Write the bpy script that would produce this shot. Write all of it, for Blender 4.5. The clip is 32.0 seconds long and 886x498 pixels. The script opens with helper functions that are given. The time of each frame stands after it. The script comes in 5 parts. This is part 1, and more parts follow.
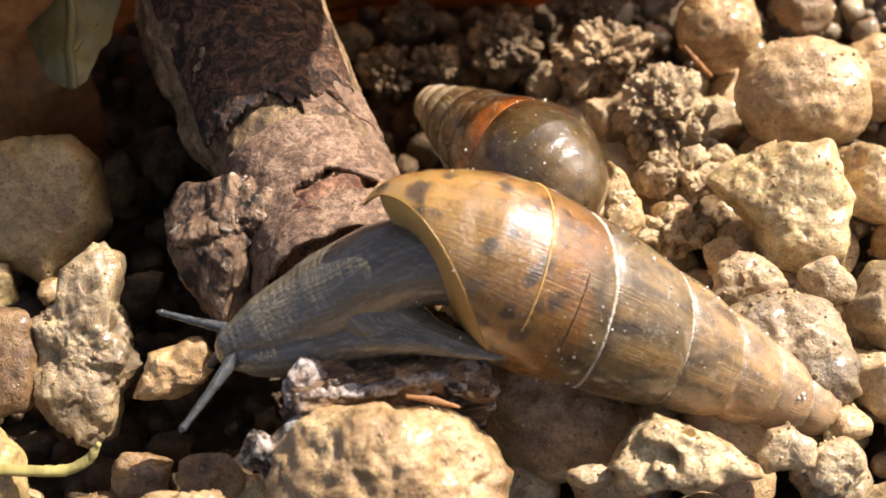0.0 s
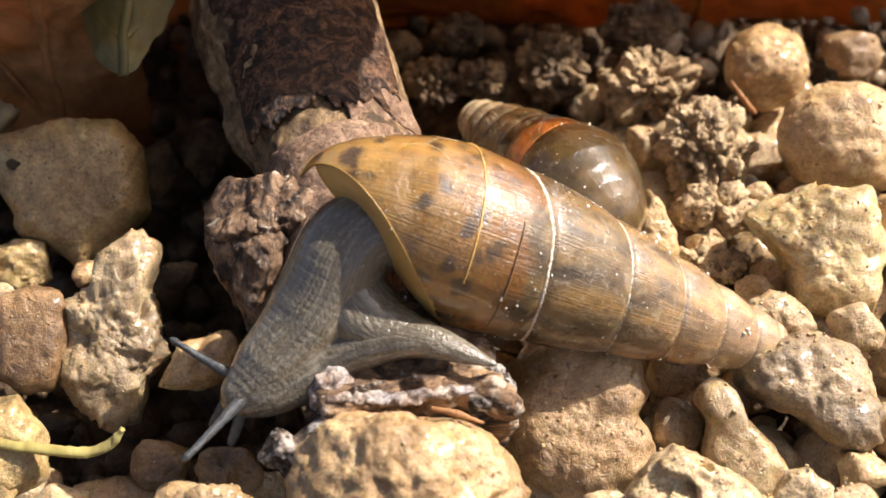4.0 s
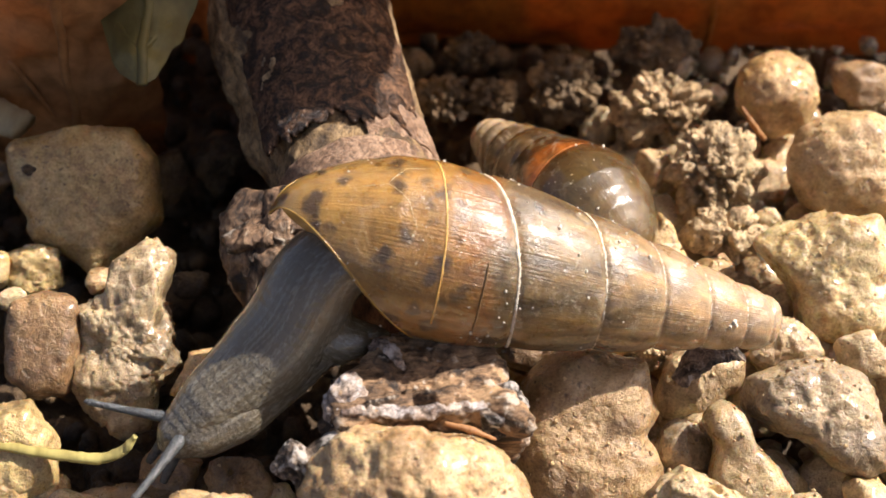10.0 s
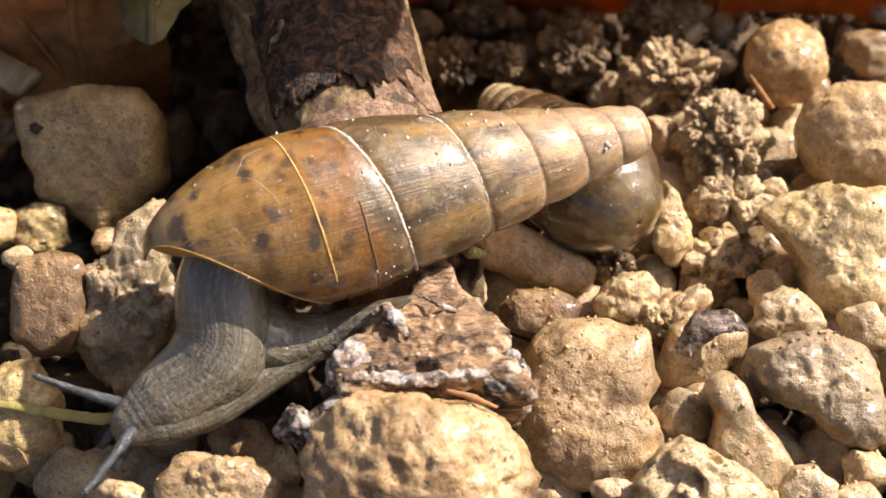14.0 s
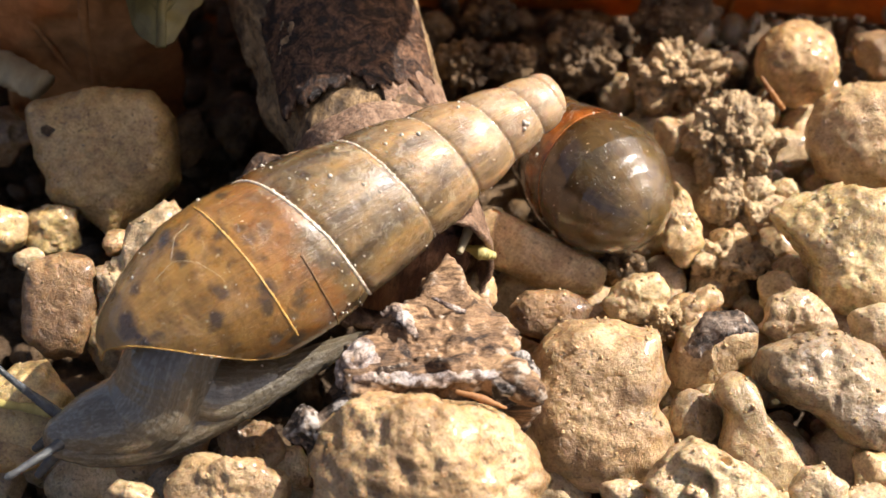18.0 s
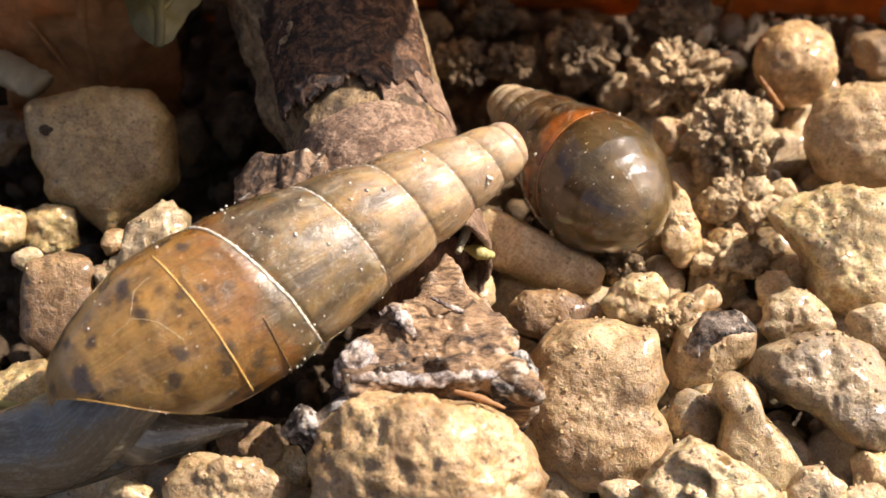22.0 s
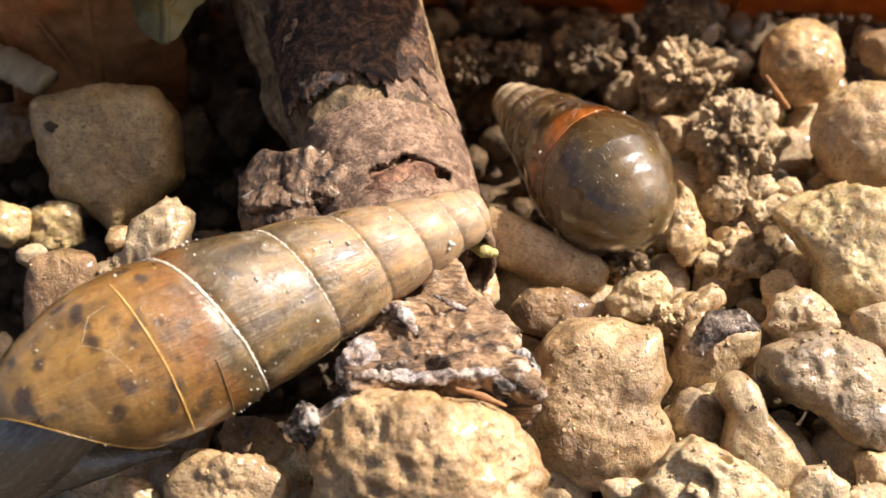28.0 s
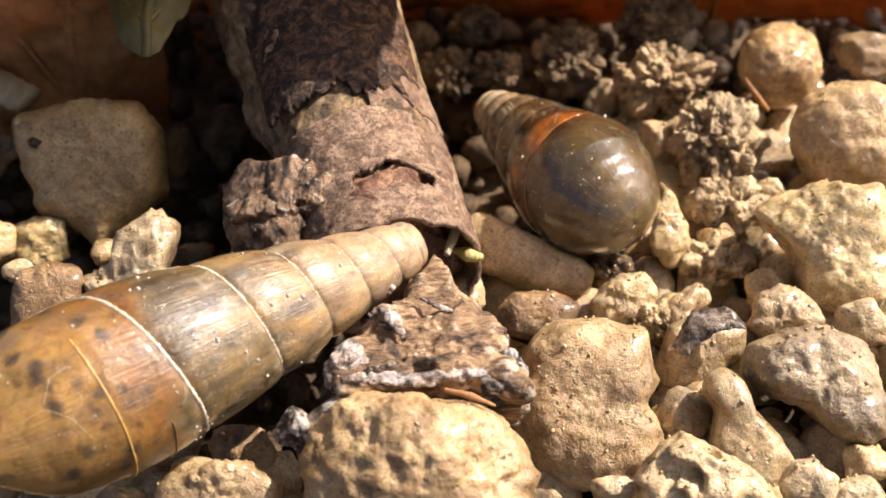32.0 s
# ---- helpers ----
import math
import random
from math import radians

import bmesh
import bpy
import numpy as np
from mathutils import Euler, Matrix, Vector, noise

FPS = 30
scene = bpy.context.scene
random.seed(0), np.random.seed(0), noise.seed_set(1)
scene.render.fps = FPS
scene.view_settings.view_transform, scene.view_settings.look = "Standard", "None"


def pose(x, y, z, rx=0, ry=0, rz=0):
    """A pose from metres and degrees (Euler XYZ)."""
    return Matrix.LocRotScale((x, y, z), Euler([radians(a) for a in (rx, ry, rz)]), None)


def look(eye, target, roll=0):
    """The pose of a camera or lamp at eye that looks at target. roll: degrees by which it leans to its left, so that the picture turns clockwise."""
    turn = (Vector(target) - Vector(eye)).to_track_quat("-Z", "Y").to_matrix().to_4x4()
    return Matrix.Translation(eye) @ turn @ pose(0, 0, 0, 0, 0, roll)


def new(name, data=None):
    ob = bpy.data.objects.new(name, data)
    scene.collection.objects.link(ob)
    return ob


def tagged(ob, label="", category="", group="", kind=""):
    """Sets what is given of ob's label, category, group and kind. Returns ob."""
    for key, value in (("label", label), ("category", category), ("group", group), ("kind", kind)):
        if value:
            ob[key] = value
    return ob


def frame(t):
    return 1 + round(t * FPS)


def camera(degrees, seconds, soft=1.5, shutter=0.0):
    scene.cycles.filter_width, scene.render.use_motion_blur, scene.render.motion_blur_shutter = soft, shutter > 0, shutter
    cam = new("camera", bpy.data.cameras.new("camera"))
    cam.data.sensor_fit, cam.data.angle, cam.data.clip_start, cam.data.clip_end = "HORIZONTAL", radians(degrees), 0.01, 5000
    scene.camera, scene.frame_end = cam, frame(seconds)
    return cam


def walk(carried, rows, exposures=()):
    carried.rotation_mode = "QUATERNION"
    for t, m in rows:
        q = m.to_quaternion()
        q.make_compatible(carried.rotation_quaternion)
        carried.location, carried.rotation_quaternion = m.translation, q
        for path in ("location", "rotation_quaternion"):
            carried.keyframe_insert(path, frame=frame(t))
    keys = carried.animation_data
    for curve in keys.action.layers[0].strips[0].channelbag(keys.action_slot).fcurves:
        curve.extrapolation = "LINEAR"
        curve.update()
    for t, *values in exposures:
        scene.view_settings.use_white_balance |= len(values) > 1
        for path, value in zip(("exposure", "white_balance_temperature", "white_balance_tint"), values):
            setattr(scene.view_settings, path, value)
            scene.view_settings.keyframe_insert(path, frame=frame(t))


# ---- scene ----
cam = camera(30, 32.0)
cam.data.dof.use_dof = True
cam.data.dof.focus_distance = 0.0925
cam.data.dof.aperture_fstop = 70.0
PATH = [
    (0.0, pose(0.00227, -0.06873, 0.07110, 45.546, 4.699, -5.671)),
    (0.5, pose(0.00223, -0.06862, 0.07119, 45.435, 4.092, -5.164)),
    (1.0, pose(0.00195, -0.06867, 0.07121, 45.441, 3.707, -5.062)),
    (1.5, pose(0.00174, -0.06867, 0.07137, 45.561, 3.360, -4.562)),
    (2.0, pose(0.00163, -0.06859, 0.07130, 45.583, 2.984, -4.139)),
    (2.5, pose(0.00162, -0.06889, 0.07134, 45.781, 2.494, -3.077)),
    (3.0, pose(0.00123, -0.06890, 0.07160, 45.990, 1.719, -2.083)),
    (3.5, pose(0.00136, -0.06882, 0.07179, 46.003, 1.779, -1.956)),
    (5.5, pose(0.00101, -0.06894, 0.07183, 46.208, 1.589, -1.443)),
    (6.0, pose(0.00060, -0.06916, 0.07171, 46.543, 1.169, -0.890)),
    (6.5, pose(0.00050, -0.06922, 0.07189, 46.675, 1.117, -0.901)),
    (7.0, pose(0.00071, -0.06905, 0.07199, 46.610, 1.276, -0.849)),
    (7.5, pose(0.00058, -0.06913, 0.07194, 46.590, 1.140, -0.809)),
    (8.0, pose(0.00058, -0.06909, 0.07180, 46.605, 1.136, -0.828)),
    (8.5, pose(0.00070, -0.06909, 0.07197, 46.448, 1.246, -0.926)),
    (9.0, pose(0.00051, -0.06922, 0.07191, 46.615, 1.024, -0.765)),
    (9.5, pose(-0.00024, -0.06926, 0.07233, 46.530, 0.477, -1.261)),
    (10.0, pose(-0.00048, -0.06925, 0.07235, 46.574, 0.218, -1.308)),
    (10.5, pose(-0.00103, -0.06911, 0.07292, 46.275, -0.253, -1.115)),
    (11.0, pose(0.00071, -0.06977, 0.07172, 46.862, 0.976, -0.295)),
    (11.5, pose(0.00089, -0.06978, 0.07186, 47.091, 1.672, 0.124)),
    (12.0, pose(0.00065, -0.06878, 0.07272, 45.132, 0.710, -0.199)),
    (12.5, pose(0.00008, -0.06873, 0.07292, 44.609, 0.050, -0.656)),
    (13.0, pose(0.00008, -0.06874, 0.07295, 44.838, -0.065, -0.550)),
    (13.5, pose(-0.00015, -0.06864, 0.07309, 44.818, -0.197, -0.522)),
    (14.0, pose(-0.00022, -0.06879, 0.07314, 44.859, -0.199, -0.449)),
    (14.5, pose(-0.00003, -0.06883, 0.07327, 44.916, 0.017, -0.349)),
    (16.5, pose(-0.00003, -0.06898, 0.07309, 45.039, 0.062, -0.137)),
    (17.0, pose(-0.00000, -0.06889, 0.07309, 45.080, 0.117, -0.021)),
    (17.5, pose(0.00007, -0.06892, 0.07311, 45.059, 0.190, -0.061)),
    (18.0, pose(0.00015, -0.06893, 0.07307, 44.991, 0.244, -0.095)),
    (18.5, pose(0.00018, -0.06889, 0.07309, 44.917, 0.282, -0.136)),
    (19.0, pose(0.00021, -0.06891, 0.07318, 44.807, 0.352, -0.107)),
    (19.5, pose(0.00003, -0.06893, 0.07318, 44.869, 0.173, -0.082)),
    (20.0, pose(-0.00003, -0.06905, 0.07299, 45.154, 0.047, -0.116)),
    (20.5, pose(-0.00004, -0.06903, 0.07299, 45.232, 0.021, -0.035)),
    (21.0, pose(-0.00000, -0.06900, 0.07300, 45.208, -0.000, 0.000)),
    (21.5, pose(0.00007, -0.06897, 0.07306, 45.108, 0.032, 0.007)),
    (22.0, pose(0.00012, -0.06892, 0.07309, 44.970, 0.170, -0.122)),
    (22.5, pose(0.00010, -0.06896, 0.07308, 44.971, 0.157, -0.050)),
    (23.0, pose(0.00003, -0.06890, 0.07316, 44.943, 0.031, -0.031)),
    (23.5, pose(-0.00019, -0.06909, 0.07334, 45.034, -0.091, -0.119)),
    (24.0, pose(-0.00002, -0.06894, 0.07316, 45.005, -0.081, 0.033)),
    (24.5, pose(0.00004, -0.06892, 0.07324, 44.935, -0.001, 0.086)),
    (25.0, pose(0.00032, -0.06885, 0.07320, 44.828, 0.261, 0.096)),
    (25.5, pose(0.00026, -0.06896, 0.07314, 44.836, 0.262, 0.086)),
    (27.5, pose(0.00036, -0.06898, 0.07324, 44.970, 0.129, 0.389)),
    (28.0, pose(0.00073, -0.06892, 0.07296, 44.949, 0.373, 0.364)),
    (28.5, pose(0.00081, -0.06895, 0.07289, 44.733, 0.453, 0.362)),
    (29.0, pose(0.00067, -0.06908, 0.07284, 44.810, 0.284, 0.599)),
    (29.5, pose(0.00077, -0.06907, 0.07276, 44.968, 0.274, 0.754)),
    (30.0, pose(0.00117, -0.06899, 0.07278, 44.877, 0.633, 0.685)),
    (30.5, pose(0.00136, -0.06907, 0.07271, 44.859, 0.757, 0.889)),
    (31.0, pose(0.00071, -0.06936, 0.07285, 44.888, 0.501, 0.766)),
    (31.5, pose(0.00073, -0.06976, 0.07268, 45.228, 0.515, -0.025)),
    (32.0, pose(0.00056, -0.07028, 0.07211, 46.038, 0.845, -0.948)),
]
walk(cam, PATH, [(0.0, 1.0, 6700.0, 12.5), (32.0, 1.0, 6700.0, 12.5)])
MM = 0.001

# ---- light ----
world = bpy.data.worlds.new("sky")
scene.world = world
world.use_nodes = True
wn = world.node_tree.nodes
sky = wn.new("ShaderNodeTexSky")
sky.sky_type, sky.sun_disc = "NISHITA", False
sky.air_density, sky.dust_density, sky.ozone_density = 0.5, 3.0, 0.0
SUN_AZ, SUN_EL = 74.0, 47.5   # degrees from +y towards +x, and above the ground
sky.sun_elevation, sky.sun_rotation = radians(SUN_EL), radians(SUN_AZ)
wn["Background"].inputs[1].default_value = 0.085
world.node_tree.links.new(sky.outputs[0], wn["Background"].inputs[0])
sun = new("sun", bpy.data.lights.new("sun", "SUN"))
sun.data.energy, sun.data.angle, sun.data.color = 4.6, radians(0.5), (1.0, 0.96, 0.925)
to_sun = Vector((math.sin(radians(SUN_AZ)) * math.cos(radians(SUN_EL)), math.cos(radians(SUN_AZ)) * math.cos(radians(SUN_EL)), math.sin(radians(SUN_EL))))
sun.matrix_world = look(to_sun * 2, (0, 0, 0))


# ---- materials ----
def mat_new(name):
    m = bpy.data.materials.new(name)
    m.use_nodes = True
    nt = m.node_tree
    return m, nt, nt.nodes["Principled BSDF"]


def ramp(nt, src, stops):
    n = nt.nodes.new("ShaderNodeValToRGB")
    e = n.color_ramp.elements
    while len(e) < len(stops):
        e.new(0.5)
    for el, (pos, col) in zip(e, stops):
        el.position, el.color = pos, (*col, 1)
    nt.links.new(src, n.inputs[0])
    return n.outputs[0]


def mixc(nt, fac, a, b, mode="MIX"):
    n = nt.nodes.new("ShaderNodeMix")
    n.data_type, n.blend_type = "RGBA", mode
    for sock, v in ((n.inputs[0], fac), (n.inputs[6], a), (n.inputs[7], b)):
        if isinstance(v, bpy.types.NodeSocket):
            nt.links.new(v, sock)
        else:
            sock.default_value = v if isinstance(v, float) else (*v, 1)
    return n.outputs[2]


def math_n(nt, op, a, b=0.0):
    n = nt.nodes.new("ShaderNodeMath")
    n.operation = op
    for sock, v in zip(n.inputs, (a, b)):
        if isinstance(v, bpy.types.NodeSocket):
            nt.links.new(v, sock)
        else:
            sock.default_value = v
    return n.outputs[0]


def tex(nt, scale, detail=6.0, rough=0.6, distort=0.0, kind="ShaderNodeTexNoise", stretch=(1, 1, 1), offset=True):
    """A noise over object space, scale in features per millimetre; each object has its own offset."""
    co = nt.nodes.new("ShaderNodeTexCoord")
    mp = nt.nodes.new("ShaderNodeMapping")
    mp.inputs["Scale"].default_value = [1000 * scale * s for s in stretch]
    nt.links.new(co.outputs["Object"], mp.inputs[0])
    if offset:
        oi = nt.nodes.new("ShaderNodeObjectInfo")
        nt.links.new(math_n(nt, "MULTIPLY", oi.outputs["Random"], 40.0), mp.inputs["Location"])
    n = nt.nodes.new(kind)
    n.inputs["Scale"].default_value = 1.0
    if kind == "ShaderNodeTexNoise":
        n.inputs["Detail"].default_value, n.inputs["Roughness"].default_value, n.inputs["Distortion"].default_value = detail, rough, distort
    nt.links.new(mp.outputs[0], n.inputs["Vector"])
    return n.outputs[0]


def bumped(nt, bsdf, layers):
    last = None
    for src, dist in layers:
        b = nt.nodes.new("ShaderNodeBump")
        b.inputs["Strength"].default_value, b.inputs["Distance"].default_value = 1.0, dist * MM
        nt.links.new(src, b.inputs["Height"])
        if last:
            nt.links.new(last, b.inputs["Normal"])
        last = b.outputs[0]
    nt.links.new(last, bsdf.inputs["Normal"])


def stone_mat(name, light, mid, dark, rough=0.42, grain=0.07, gloss=0.6, stain=(0.14, 0.092, 0.042), wax=0.5, rust=(0.47, 0.29, 0.10)):
    """Weathered limestone: broad tones, rusty and dark stains, sandy grain, small dark pits and a thin damp sheen."""
    m, nt, b = mat_new(name)
    big = ramp(nt, tex(nt, 0.24, 6.0, 0.65, 0.6), [(0.37, dark), (0.5, mid), (0.61, light)])
    middle = ramp(nt, tex(nt, 1.1, 5.0, 0.7, 0.3), [(0.34, (0.62, 0.56, 0.48)), (0.5, (0.98, 0.97, 0.95)), (0.66, (1.15, 1.14, 1.12))])
    col = mixc(nt, 0.8, big, middle, "MULTIPLY")
    sandy = tex(nt, 5.5, 3.0, 0.7)
    col = mixc(nt, 0.8, col, ramp(nt, sandy, [(0.34, (0.56, 0.49, 0.42)), (0.48, (0.97, 0.96, 0.94)), (0.64, (1.2, 1.19, 1.16))]), "MULTIPLY")
    spots = ramp(nt, tex(nt, 0.75, 5.0, 0.65, 0.3), [(0.60, (0, 0, 0)), (0.72, (1, 1, 1))])
    col = mixc(nt, math_n(nt, "MULTIPLY", spots, 0.6), col, stain)
    warm = ramp(nt, tex(nt, 0.28, 5.0, 0.7, 0.8), [(0.48, (0, 0, 0)), (0.66, (1, 1, 1))])
    col = mixc(nt, math_n(nt, "MULTIPLY", warm, 0.22), col, rust)
    hollow = tex(nt, 2.3, 3.0, 0.6, 0.3)
    flecks = ramp(nt, hollow, [(0.64, (0, 0, 0)), (0.70, (1, 1, 1))])
    col = mixc(nt, math_n(nt, "MULTIPLY", flecks, 0.62), col, (0.05, 0.036, 0.024))
    oi = nt.nodes.new("ShaderNodeObjectInfo")
    tone = ramp(nt, oi.outputs["Random"], [(0.0, (0.84, 0.78, 0.72)), (0.5, (1.0, 1.0, 1.0)), (1.0, (1.07, 1.03, 0.92))])
    col = mixc(nt, 1.0, col, tone, "MULTIPLY")
    nt.links.new(col, b.inputs["Base Color"])
    nt.links.new(ramp(nt, tex(nt, 1.6, 5.0, 0.7), [(0.35, (rough - 0.16,) * 3), (0.62, (rough + 0.25,) * 3)]), b.inputs["Roughness"])
    b.inputs["Specular IOR Level"].default_value = gloss
    b.inputs["Coat Weight"].default_value, b.inputs["Coat Roughness"].default_value = 0.95 * wax, 0.2
    b.inputs["Subsurface Weight"].default_value = wax
    b.inputs["Subsurface Radius"].default_value = (1.3 * MM, 0.6 * MM, 0.25 * MM)
    pit = ramp(nt, hollow, [(0.60, (1, 1, 1)), (0.72, (0, 0, 0))])
    bumped(nt, b, [(tex(nt, 0.9, 6.0, 0.68, 0.4), grain * 3.4), (pit, grain * 1.1), (sandy, grain * 0.9)])
    return m


TAN = stone_mat("tan_limestone", (0.64, 0.485, 0.29), (0.5, 0.36, 0.195), (0.28, 0.183, 0.09))
ORANGE = stone_mat("ochre_limestone", (0.62, 0.44, 0.24), (0.485, 0.32, 0.155), (0.28, 0.17, 0.073))
PALE = stone_mat("pale_limestone", (0.68, 0.55, 0.355), (0.55, 0.42, 0.25), (0.32, 0.23, 0.125))
GREY = stone_mat("grey_limestone", (0.48, 0.375, 0.235), (0.36, 0.272, 0.165), (0.18, 0.13, 0.075))
# a little darker and yellower than TAN
DULL = stone_mat("dull_yellow_tan_limestone", (0.58, 0.44, 0.215), (0.47, 0.34, 0.155), (0.27, 0.185, 0.08))
WAXY = stone_mat("waxy_pale_limestone", (0.64, 0.53, 0.335), (0.54, 0.425, 0.25), (0.34, 0.255, 0.135), 0.3, 0.05, 0.7, wax=0.7)
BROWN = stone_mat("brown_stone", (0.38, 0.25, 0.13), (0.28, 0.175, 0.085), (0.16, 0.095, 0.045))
CRUMB = stone_mat("crumbly_soil", (0.74, 0.58, 0.36), (0.6, 0.45, 0.265), (0.3, 0.21, 0.115), 0.6, 0.16, 0.4, wax=0.1)
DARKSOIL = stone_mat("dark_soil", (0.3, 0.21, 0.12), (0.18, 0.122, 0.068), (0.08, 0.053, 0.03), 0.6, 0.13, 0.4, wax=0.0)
# dark base colour that also carries the shade of the gaps
DEEP = stone_mat("damp_gap_shade_gravel", (0.19, 0.125, 0.07), (0.115, 0.075, 0.04), (0.06, 0.038, 0.021), 0.55, 0.17, 0.4, wax=0.0)


def wood_mat(name, a, b2, c, crust=0.35, crust_col=(0.52, 0.47, 0.44), rough=0.6, stretch=(1, 0.4, 1), size=1.8, edges=0.0):
    """Weathered wood or bark: fibres, dark cracks, and a pale crust that gathers in patches and on ridges."""
    m, nt, b = mat_new(name)
    base = ramp(nt, tex(nt, 0.3 * size, 8.0, 0.65, 1.2, stretch=stretch), [(0.42, c), (0.52, b2), (0.62, a)])
    fib_n = tex(nt, 1.5 * size, 7.0, 0.72, 0.6, stretch=stretch)
    fib = ramp(nt, fib_n, [(0.36, (0.22, 0.2, 0.18)), (0.5, (0.92, 0.9, 0.87)), (0.62, (1.4, 1.37, 1.32))])
    col = mixc(nt, 0.85, base, fib, "MULTIPLY")
    height = math_n(nt, "ADD", tex(nt, 0.5 * size, 9.0, 0.78, 0.3), math_n(nt, "MULTIPLY", math_n(nt, "SUBTRACT", nt.nodes.new("ShaderNodeNewGeometry").outputs["Pointiness"], 0.5), edges))
    cr = ramp(nt, height, [(0.90 - crust, (0, 0, 0)), (1.0 - crust, (1, 1, 1))])
    col = mixc(nt, math_n(nt, "MULTIPLY", cr, 0.75), col, crust_col)
    nt.links.new(col, b.inputs["Base Color"])
    b.inputs["Roughness"].default_value = rough
    b.inputs["Specular IOR Level"].default_value = 0.4
    bumped(nt, b, [(tex(nt, 0.5, 8.0, 0.7, stretch=stretch), 0.28), (fib_n, 0.16), (tex(nt, 5.0, 3.0, 0.7), 0.08)])
    return m


BARK = wood_mat("brown_bark", (0.42, 0.285, 0.145), (0.27, 0.175, 0.085), (0.09, 0.055, 0.028), 0.24, (0.34, 0.24, 0.13), 0.5)
BARK_DARK = wood_mat("dark_bark", (0.19, 0.10, 0.052), (0.098, 0.05, 0.027), (0.022, 0.013, 0.008), 0.16, (0.24, 0.175, 0.11), 0.26, (1, 1, 1), 3.0)
BARK_PINK = wood_mat("pinkish_inner_bark", (0.42, 0.28, 0.185), (0.32, 0.20, 0.128), (0.18, 0.105, 0.065), 0.28, (0.58, 0.48, 0.36), 0.36, (1, 1, 1), 2.8)
CHAR = wood_mat("weathered_wood", (0.48, 0.305, 0.165), (0.27, 0.16, 0.085), (0.04, 0.024, 0.015), 0.28, (0.62, 0.52, 0.40), 0.65, (0.35, 1, 1), 1.7, 2.2)
CHAR_GREY = wood_mat("grey_crusted_wood", (0.38, 0.30, 0.23), (0.20, 0.145, 0.105), (0.025, 0.018, 0.014), 0.37, (0.60, 0.54, 0.47), 0.45, (1, 1, 0.5), 2.2, 2.2)
KNOT = wood_mat("crusted_red_brown_wood", (0.33, 0.21, 0.125), (0.18, 0.105, 0.058), (0.028, 0.016, 0.010), 0.29, (0.56, 0.48, 0.37), 0.5, (1, 0.5, 1), 1.7, 2.0)
CRUST = wood_mat("white_crust", (0.56, 0.47, 0.39), (0.38, 0.29, 0.23), (0.13, 0.085, 0.065), 0.4, (0.68, 0.63, 0.60), 0.7, (1, 1, 1))
SPLINTER = wood_mat("red_splinter_wood", (0.36, 0.19, 0.11), (0.25, 0.12, 0.065), (0.11, 0.045, 0.025), 0.28, (0.46, 0.33, 0.22), 0.6, (1, 1, 0.15))


def leaf_mat(name, a, b2, rough=0.5, trans=0.3):
    m, nt, b = mat_new(name)
    col = ramp(nt, tex(nt, 0.12, 6.0, 0.6, 1.0), [(0.3, a), (0.7, b2)])
    vein = ramp(nt, tex(nt, 0.8, 3.0, 0.6, 0.4, stretch=(1, 0.12, 1)), [(0.35, (0.6, 0.55, 0.5)), (0.65, (1.1, 1.1, 1.1))])
    col = mixc(nt, 0.7, col, vein, "MULTIPLY")
    nt.links.new(col, b.inputs["Base Color"])
    b.inputs["Roughness"].default_value = rough
    glow = nt.nodes.new("ShaderNodeBsdfTranslucent")
    nt.links.new(col, glow.inputs["Color"])
    both = nt.nodes.new("ShaderNodeMixShader")
    both.inputs[0].default_value = trans
    nt.links.new(b.outputs[0], both.inputs[1])
    nt.links.new(glow.outputs[0], both.inputs[2])
    nt.links.new(both.outputs[0], nt.nodes["Material Output"].inputs["Surface"])
    bumped(nt, b, [(tex(nt, 0.4, 4.0, 0.6, stretch=(1, 0.2, 1)), 0.3)])
    return m


LEAF_ORANGE = leaf_mat("orange_dry_leaf", (0.46, 0.13, 0.018), (0.66, 0.23, 0.03))
LEAF_BROWN = leaf_mat("brown_dry_leaf", (0.36, 0.155, 0.05), (0.58, 0.29, 0.11))
LEAF_OLIVE = leaf_mat("olive_dry_leaf", (0.15, 0.125, 0.04), (0.27, 0.22, 0.075))
# for the added shade leaf, which lets some warm light through
LEAF_THIN = leaf_mat("thin_shade_leaf", (0.74, 0.55, 0.30), (0.85, 0.68, 0.42), 0.5, 0.7)
STRAW = leaf_mat("straw", (0.42, 0.35, 0.20), (0.62, 0.54, 0.35), 0.5)
STEM = leaf_mat("yellow_stem", (0.50, 0.42, 0.13), (0.66, 0.58, 0.24), 0.4)
CHIP = leaf_mat("orange_splinter", (0.40, 0.18, 0.06), (0.58, 0.30, 0.12), 0.6)


